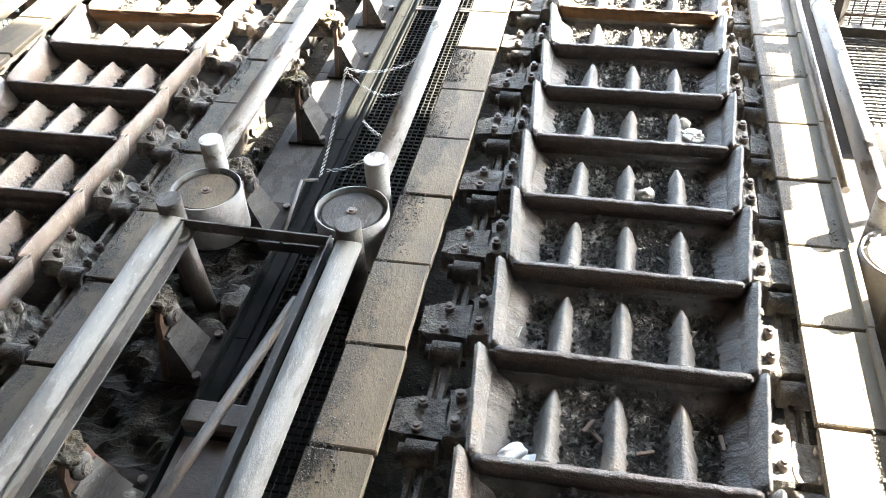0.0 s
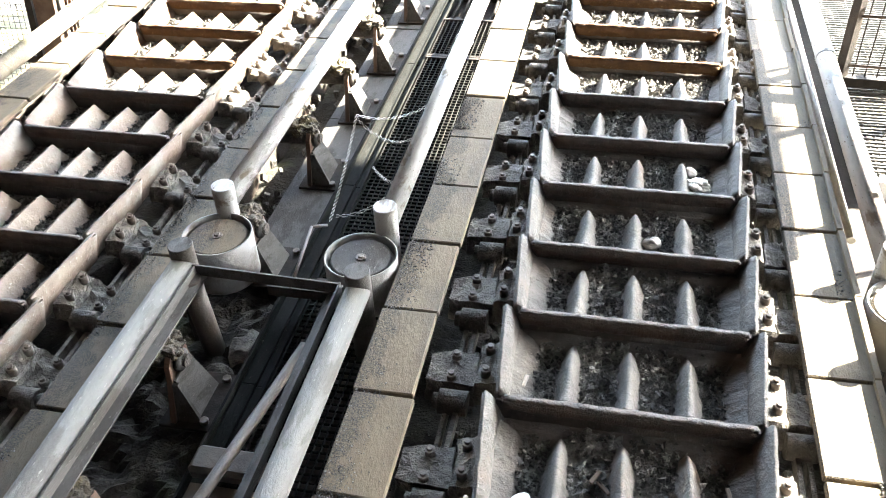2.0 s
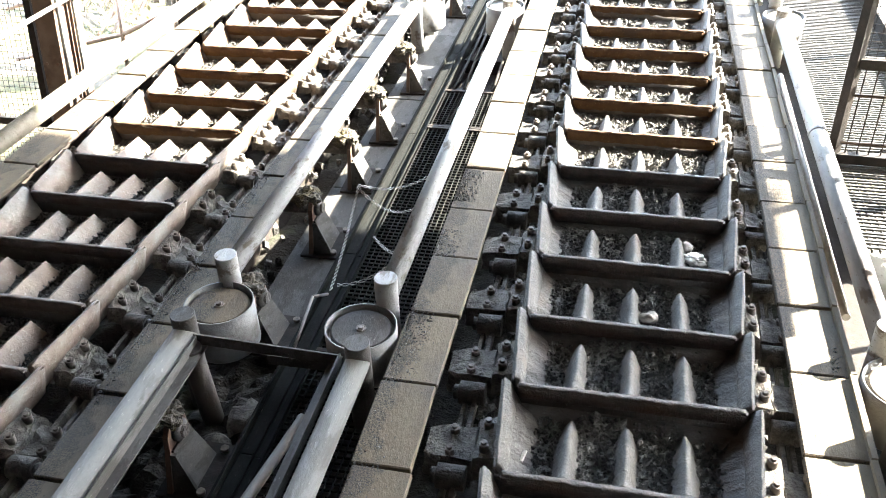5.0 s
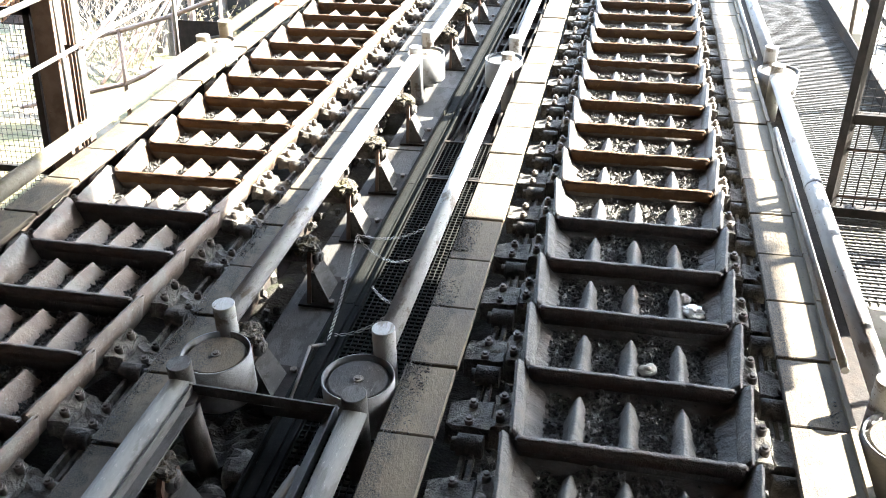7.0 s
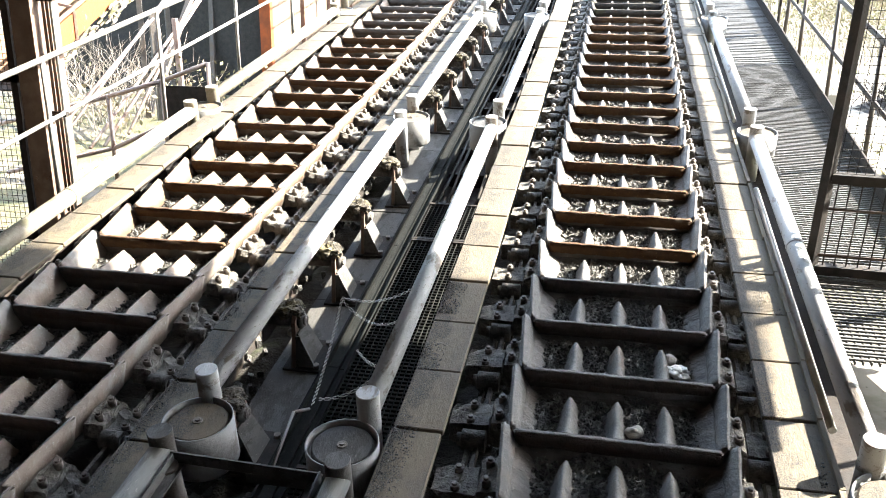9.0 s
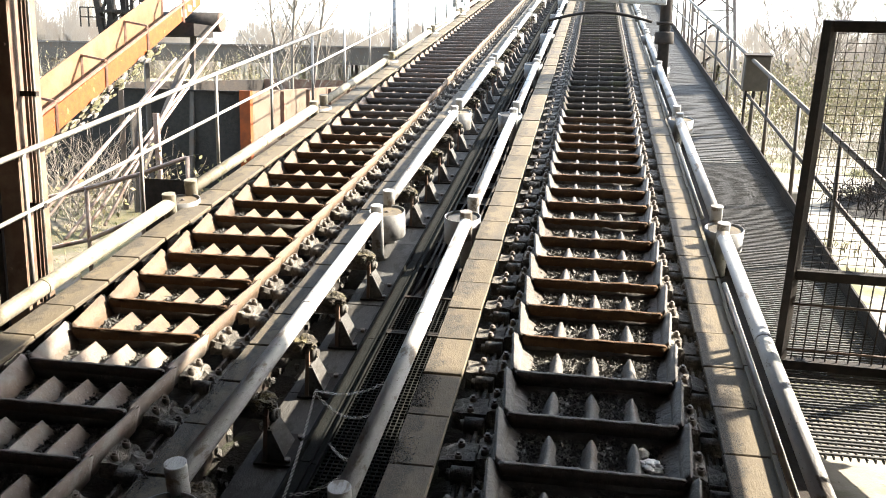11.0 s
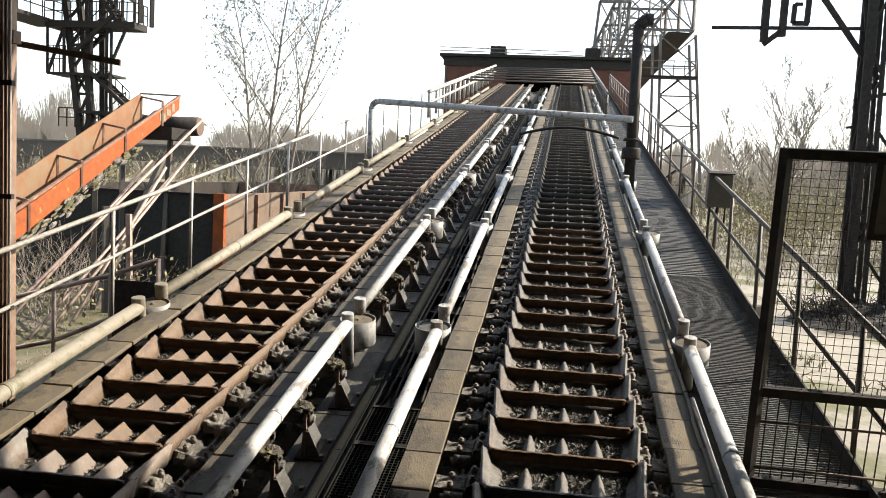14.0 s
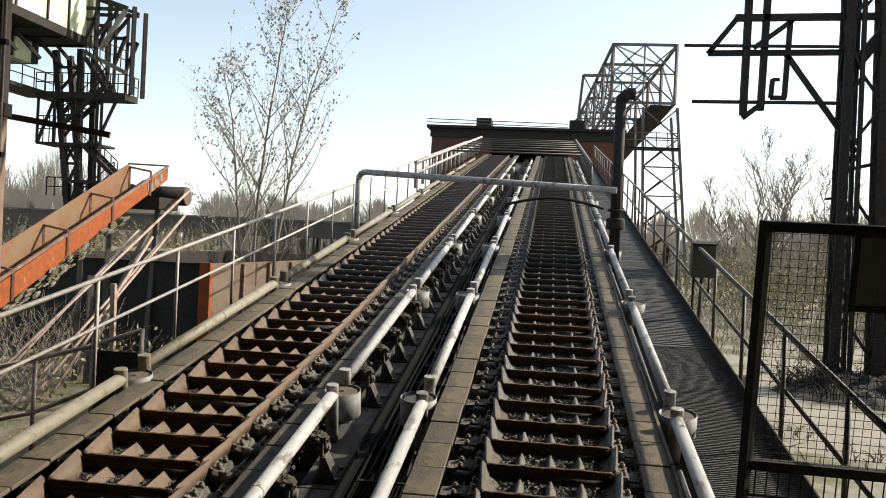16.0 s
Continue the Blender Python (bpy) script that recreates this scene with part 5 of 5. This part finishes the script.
bars(chute, M_BROWN, 0.05, [((-9.56, 8.9, chute_z(8.9) + 0.6), (-9.56, 17.0, chute_z(17.0) + 0.36))], "edge_bar")
bars(chute, M_DARK, 0.04, [((-10.2, 16.1, chute_z(16.1) + 0.7), (-9.6, 17.0, chute_z(17) + 0.36))], "tie_bar")
for a, b in (((-8.95, 17.0, 3.0), (-8.98, 8.6, -1.1)), ((-9.0, 16.9, 2.35), (-8.6, 9.6, -1.35)), ((-9.03, 16.9, 2.3), (-8.75, 9.4, -1.35)), ((-8.9, 14.9, 1.75), (-8.7, 10.6, -1.3)), ((-9.3, 15.0, 1.9), (-9.2, 9.6, -1.0))):
    bm = B()
    rod(bm, a, b, 0.032, 8)
    part("strut", bm, M_STRUT, chute, "pale tube strut")
bars(chute, M_STRUT, 0.1, [((-8.6, 12.6, 0.75), (-8.55, 12.6, YARD))], "post")
bars(chute, M_STEEL, 0.11, [((-9.6, 16.6, 2.7), (-9.6, 16.2, YARD)), ((-10.7, 16.2, 2.6), (-10.7, 16.2, YARD)), ((-9.6, 13.0, 1.2), (-9.5, 12.8, YARD)), ((-9.0, 12.4, 0.9), (-9.0, 12.4, YARD)), ((-9.6, 16.2, 2.0), (-9.6, 13.0, YARD))], "prop")
bm = B()
rod(bm, (-9.15, 17.25, 2.85), (-10.8, 17.25, 2.85), 0.25, 16)
part("head_drum", bm, M_DARK, chute)
bm = B()
rod(bm, (-9.1, 17.25, 2.85), (-9.2, 17.25, 2.85), 0.24, 16)
part("wheel", bm, M_RUSTPIPE, chute)
bm = B()
box(bm, -10.6, -9.25, 15.9, 17.0, 2.45, 2.75)
part("drive_box", bm, M_DARK, chute)

# lumps of dirt and moss caught under the chute
r = random.Random(61)
for k in range(130):
    y = r.uniform(9.6, 14.6)
    bm = B()
    bmesh.ops.create_icosphere(bm, subdivisions=2, radius=r.uniform(0.03, 0.085))
    for v in bm.verts:
        v.co *= 1 + 0.8 * noise.noise(v.co * 16 + Vector((k, 0, 0))) + 0.4 * noise.noise(v.co * 40)
        v.co = Vector((v.co.x * 0.5, v.co.y * 1.9, v.co.z * 0.55))
    part("dirt_clump", bm, M_MOSS if k % 3 else M_LUG, chute).matrix_basis = pose(r.uniform(-9.66, -9.35), y, chute_z(y) - r.uniform(0.0, 0.16), 23.6 + r.uniform(-8, 8), 0, r.uniform(-8, 8))
for z, x0, x1 in ((0.19, 15.9, 16.2), (0.17, 16.25, 16.5), (0.2, 16.55, 16.7)):
    part("faded_mark", box(B(), -9.567, -9.562, x0, x1, chute_z(x0) + 0.12, chute_z(x0) + 0.12 + z), M_OCHRE, chute, "faded yellow paint mark")
# ---- open steel bunker ----
bk = thing("steel_bunker", "dark open steel bunker with an orange edge", "bunker", "")
# front wall is near black: the shade on it is put into its colour
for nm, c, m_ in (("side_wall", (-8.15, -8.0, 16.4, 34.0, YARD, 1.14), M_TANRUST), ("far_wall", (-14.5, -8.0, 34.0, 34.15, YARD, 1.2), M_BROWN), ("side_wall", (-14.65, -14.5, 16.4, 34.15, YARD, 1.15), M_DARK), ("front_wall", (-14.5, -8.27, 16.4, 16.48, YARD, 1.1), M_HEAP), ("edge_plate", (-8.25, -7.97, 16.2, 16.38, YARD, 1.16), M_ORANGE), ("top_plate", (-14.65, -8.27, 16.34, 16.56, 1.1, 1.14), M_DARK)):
    part(nm, box(B(), *c), m_, bk, "orange rust edge" if nm == "edge_plate" else "")
for y in (18.5, 20.7, 22.9, 25.1, 27.3, 29.5, 31.7):
    part("rib_post", box(B(), -8.0, -7.9, y - 0.05, y + 0.05, YARD, 1.1), M_BROWN, bk)

# low rusty railing before the bunker
sr = thing("low_railing", "low rusty pipe railing on the mossy bank", "railing", "")
for a, b in (((-8.6, 7.0, -0.5), (-6.77, 7.0, -0.03)), ((-6.77, 7.0, -0.03), (-5.9, 7.0, 0.22)), ((-5.9, 7.0, 0.22), (-5.2, 7.0, 0.48)), ((-8.6, 7.0, -1.25), (-6.77, 7.0, -0.79)), ((-6.77, 7.0, -0.79), (-5.9, 7.0, -0.40)), ((-6.77, 7.0, YARD), (-6.77, 7.0, 0.0)), ((-5.9, 7.0, YARD), (-5.9, 7.0, 0.24)), ((-5.18, 7.0, YARD), (-5.18, 7.0, 0.5))):
    part("tube", rod(B(), a, b, 0.033, 8), M_STRUT, sr)
part("end_plate", box(B(), -5.86, -5.22, 6.99, 7.01, YARD, 0.16), M_DARK, sr, "dark sheet below the railing")

# far ledge of the old ore yard
via = thing("yard_viaduct", "long grey concrete ledge of the ore yard", "viaduct")
for i in range(13):
    part("parapet", box(B(), -110 + i * 8, -102.03 + i * 8, 62, 63.5, 2.0, 3.3), M_STEEL, via)
    part("coping", box(B(), -110 + i * 8, -102.03 + i * 8, 61.85, 63.6, 3.3, 3.42), M_GREYSTEEL, via)
    part("pier", box(B(), -109 + i * 8, -107.9 + i * 8, 62.2, 63.3, YARD, 2.0), M_STEEL, via)

# ---- trees and scrub ----
def bare_tree(x, y, h, seed, stems=3, spread=0.5, leaves=900, label="tall bare birch with a few pale buds", twig=0.004):
    r = random.Random(seed)
    ob = thing("tree", label, "tree", "bare trees of the yard", pose(x, y, YARD if x < X0 else GROUND))
    wood, tips = B(), []
    def grow(p, d, length, rad, depth):
        n = (14, 7, 5, 3)[depth]
        for i in range(n):
            f0, f1 = i / n, (i + 1) / n
            q = p + d * (length / n)
            rod(wood, p, q, rad * (1 - 0.85 * f0), (6, 4, 3, 3)[depth], rad * (1 - 0.85 * f1), cap=False)
            p = q
            d = (d + Vector((r.gauss(0, 0.05), r.gauss(0, 0.05), 0.075 if depth else 0.02))).normalized()
            if depth < 3 and (depth or f1 > 0.16) and r.random() < (1.0, 0.75, 0.4)[depth]:
                for _ in range((1 + (f1 > 0.3), 1, 1)[depth] if depth or r.random() < 0.8 else 0):
                    a = r.uniform(0, 6.283)
                    k = r.uniform(0.5, 0.75)
                    nd = (d * (1 - k * 0.35) + Vector((math.cos(a), math.sin(a), 0.12)) * k).normalized()
                    ln = length * (0.42 * (1.08 - f1 * 0.8) if depth == 0 else r.uniform(0.35, 0.55))
                    grow(p, nd, ln, rad * (1 - 0.85 * f1) * 0.5 + twig, depth + 1)
            if depth >= 1:
                tips.append(p)
    for s in range(stems):
        a = s * 2.1 + r.uniform(0, 1)
        d = Vector((math.cos(a) * spread * 0.22, math.sin(a) * spread * 0.22, 1)).normalized()
        grow(Vector((0.3 * math.cos(a), 0.3 * math.sin(a), 0)), d, h * r.uniform(0.75, 1.0), 0.0065 * h, 0)
    part("trunk", wood, M_BARK, ob)
    lf = B()
    for _ in range(leaves):
        p = r.choice(tips) + Vector((r.gauss(0, 0.06), r.gauss(0, 0.06), r.gauss(0, 0.06)))
        s = r.uniform(0.035, 0.075) * h / 12
        q = Euler((r.uniform(0, 6), r.uniform(0, 6), r.uniform(0, 6))).to_matrix()
        lf.faces.new([lf.verts.new(p + q @ Vector(c)) for c in ((-s, 0, 0), (0, -s * 0.6, 0.01), (s, 0, 0), (0, s * 0.6, -0.01))])
    part("crown", lf, M_LEAF, ob)
    return ob

bare_tree(-10.8, 28, 13.0, 2, 3, 0.7, 3600)
bare_tree(-12.5, 33, 7.0, 9, 2, 0.8, 200, "slender bare tree behind the bunker")
bare_tree(10.3, 40, 8.2, 5, 4, 1.5, 500, "round-crowned bare tree at the edge of the yard", 0.016)
bare_tree(17.5, 50, 8.0, 6, 3, 0.9, 200, "bare tree at the edge of the yard", 0.016)
bare_tree(11.0, 33, 5.0, 12, 3, 1.0, 150, "young bare tree near the walkway")

def thicket(name, label, spots, material, seed, n, h, leaves=0, leaf_mat=None):
    r = random.Random(seed)
    bm, lf = B(), B()
    for x, y, rad in spots:
        for _ in range(n):
            p = Vector((x + r.gauss(0, rad), y + r.gauss(0, rad), YARD if x < X0 else GROUND))
            d = Vector((r.gauss(0, 0.45), r.gauss(0, 0.45), 1)).normalized()
            w = r.uniform(0.006, 0.013)
            for k in range(4):
                q = p + d * h * r.uniform(0.18, 0.36)
                rod(bm, p, q, w * (1 - k * 0.2), 3, w * (0.8 - k * 0.2), cap=False)
                if r.random() < 0.8:
                    e = (d + Vector((r.gauss(0, 0.7), r.gauss(0, 0.7), 0.1))).normalized()
                    rod(bm, q, q + e * h * r.uniform(0.1, 0.25), w * 0.6, 3, w * 0.3, cap=False)
                for _ in range(leaves):
                    c = q + Vector((r.gauss(0, 0.25), r.gauss(0, 0.25), r.gauss(0, 0.2)))
                    s = r.uniform(0.03, 0.07)
                    u = Euler((r.uniform(0, 6), r.uniform(0, 6), r.uniform(0, 6))).to_matrix()
                    lf.faces.new([lf.verts.new(c + u @ Vector(v)) for v in ((-s, 0, 0), (0, -s * 0.6, 0), (s, 0, 0), (0, s * 0.6, 0))])
                d = (d + Vector((r.gauss(0, 0.35), r.gauss(0, 0.35), -0.15))).normalized()
                p = q
    ob = solid(name, bm, material, label, "bushes", kind="stuff")
    if leaves:
        solid("foliage", lf, leaf_mat, label + " leaves", "foliage", kind="stuff")
    else:
        lf.free()
    return ob

r = random.Random(77)
# dirt and brush heaped round the foot of the mast, blackened to include its shadow
bm = B()
g = [[bm.verts.new((4.5 + 3.6 * i / 30, 10.2 + 3.4 * j / 30, GROUND - 0.03 + 0.55 * max(0.0, 1 - math.hypot((i - 15) / 14.5, (j - 15) / 14.5)) ** 0.8 * (0.75 + 0.6 * noise.noise(Vector((i * 0.35, j * 0.35, 4)))) + 0.05 * noise.noise(Vector((i * 1.1, j * 1.1, 9))))) for i in range(31)] for j in range(31)]
for a, b in zip(g, g[1:]):
    for i in range(30):
        bm.faces.new((a[i], a[i + 1], b[i + 1], b[i]))
solid("mound", bm, M_HEAP, "low mound of dirt and painted shadow round the mast foot", "mound")
thicket("brush", "dark dry brush on the dirt mound", [(r.uniform(5.0, 7.4), r.uniform(10.6, 12.6), 0.25) for _ in range(12)], M_DARK, 21, 26, 0.55)
thicket("grass_tufts", "thin olive grass in the joints of the yard", [(r.uniform(3.0, 12), r.uniform(5, 22), 0.35) for _ in range(36)], M_SHRUB, 22, 34, 0.16)
thicket("litter", "dry brown stalks at the edge of the scrub", [(r.uniform(5.5, 20), r.uniform(20, 27), 0.9) for _ in range(50)], M_TWIG, 23, 40, 0.5)
thicket("brambles", "pale dry brambles round the chute", [(-11.5, 13, 1.0), (-10.2, 13.4, 0.6), (-13, 14, 1.2), (-12, 11.5, 1.2), (-9.9, 11.4, 0.4), (-10.0, 12.4, 0.4)], M_BARK, 5, 34, 1.7)
thicket("brambles", "green-leaved bramble at the bunker wall", [(-8.7, 13.4, 0.2), (-9.9, 10.6, 0.4), (-7.7, 12.6, 0.15)], M_TWIG, 15, 6, 1.2, 4, M_SHRUB)
thicket("scrub", "brown bare scrub behind the bunker", [(r.uniform(-34, -9), r.uniform(34, 50), 2.2) for _ in range(34)], M_TWIG, 6, 34, 3.4, 2, M_SHRUB)
thicket("scrub", "olive budding scrub beside the yard", [(r.uniform(7.0, 22), r.uniform(24, 44), 1.6) for _ in range(56)], M_TWIG, 7, 26, 2.7, 5, M_SHRUB)
thicket("grass_tufts", "rough mossy grass on the yard", [(r.uniform(-9.5, -4.6), r.uniform(3.5, 13), 0.6) for _ in range(40)], M_SHRUB, 9, 40, 0.12)
bm = B()
g = [[bm.verts.new((-26 + 21.5 * i / 30, 2 + 26 * j / 40, YARD + 0.03 + 0.22 * max(noise.noise(Vector((i * 0.4, j * 0.4, 2))), 0))) for i in range(31)] for j in range(41)]
for a, b in zip(g, g[1:]):
    for i in range(30):
        bm.faces.new((a[i], a[i + 1], b[i + 1], b[i])).smooth = True
solid("moss_bank", bm, M_MOSS, "mossy rough ground beside the conveyor", "moss", kind="structure")

def far_wood(name, label, spans, seed):
    """Woods on the skyline, as fans of fine twigs on short stems."""
    r = random.Random(seed)
    co, fa = [], []
    for x0, x1, y, n, h in spans:
        for _ in range(n):
            x, yy = r.uniform(x0, x1), y + r.uniform(-10, 10)
            hh = h * r.uniform(0.5, 1.1)
            wd = hh * r.uniform(0.3, 0.5)
            for _ in range(170):
                a, e = r.uniform(0, 6.283), abs(r.gauss(0, 0.75))
                rr = r.uniform(0.75, 1.0)
                tip = Vector((x + wd * math.cos(a) * math.sin(e) * rr, yy + wd * math.sin(a) * math.sin(e), GROUND + hh * (0.42 + 0.58 * math.cos(min(e, 1.9)) * rr)))
                base = tip - Vector((0.35 * wd * math.cos(a) * math.sin(e), 0, hh * r.uniform(0.12, 0.28)))
                w = r.uniform(0.02, 0.055) * y / 120
                i = len(co)
                co.extend(((base.x - w, base.y, base.z), (base.x + w, base.y, base.z), (tip.x + w * 0.4, tip.y, tip.z), (tip.x - w * 0.4, tip.y, tip.z)))
                fa.append((i, i + 1, i + 2, i + 3))
            for _ in range(14):
                bx = x + r.uniform(-wd, wd) * 0.8
                w = r.uniform(0.15, 0.5) * y / 120
                i = len(co)
                co.extend(((bx - w, yy, GROUND), (bx + w, yy, GROUND), (bx + w * 0.5, yy, GROUND + hh * 0.45), (bx - w * 0.4, yy, GROUND + hh * 0.5)))
                fa.append((i, i + 1, i + 2, i + 3))
    me = bpy.data.meshes.new(name)
    me.from_pydata(co, [], fa)
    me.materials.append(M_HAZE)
    ob = new(name, me)
    return tagged(ob, label, "woods", "", "stuff")
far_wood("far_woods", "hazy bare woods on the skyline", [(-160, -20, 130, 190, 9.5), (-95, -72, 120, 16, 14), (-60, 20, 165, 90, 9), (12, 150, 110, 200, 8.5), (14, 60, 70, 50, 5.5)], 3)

# ---- drive-house end of the lanes ----
for k in range(7):
    bm = B()
    rod(bm, (-3.75, 30.5 + k * 2.3, 0.76), (1.65, 30.5 + k * 2.3, 0.76), 0.036, 8)
    solid("cross_tube", bm, M_STEEL, "dark cross tube between the upper railings", "tube", "cross tubes at the upper end", SLOPE)
rail(-3.75, 0.1, 22.0, 46.0, 1.5, 0.7, M_WHITE, "pale pipe railing at the upper end", "railing", 0.06)
rail(1.65, 0.1, 24.0, 46.0, 1.5, 0.7, M_STEEL, "pale pipe railing at the upper end", "railing", 0.06)
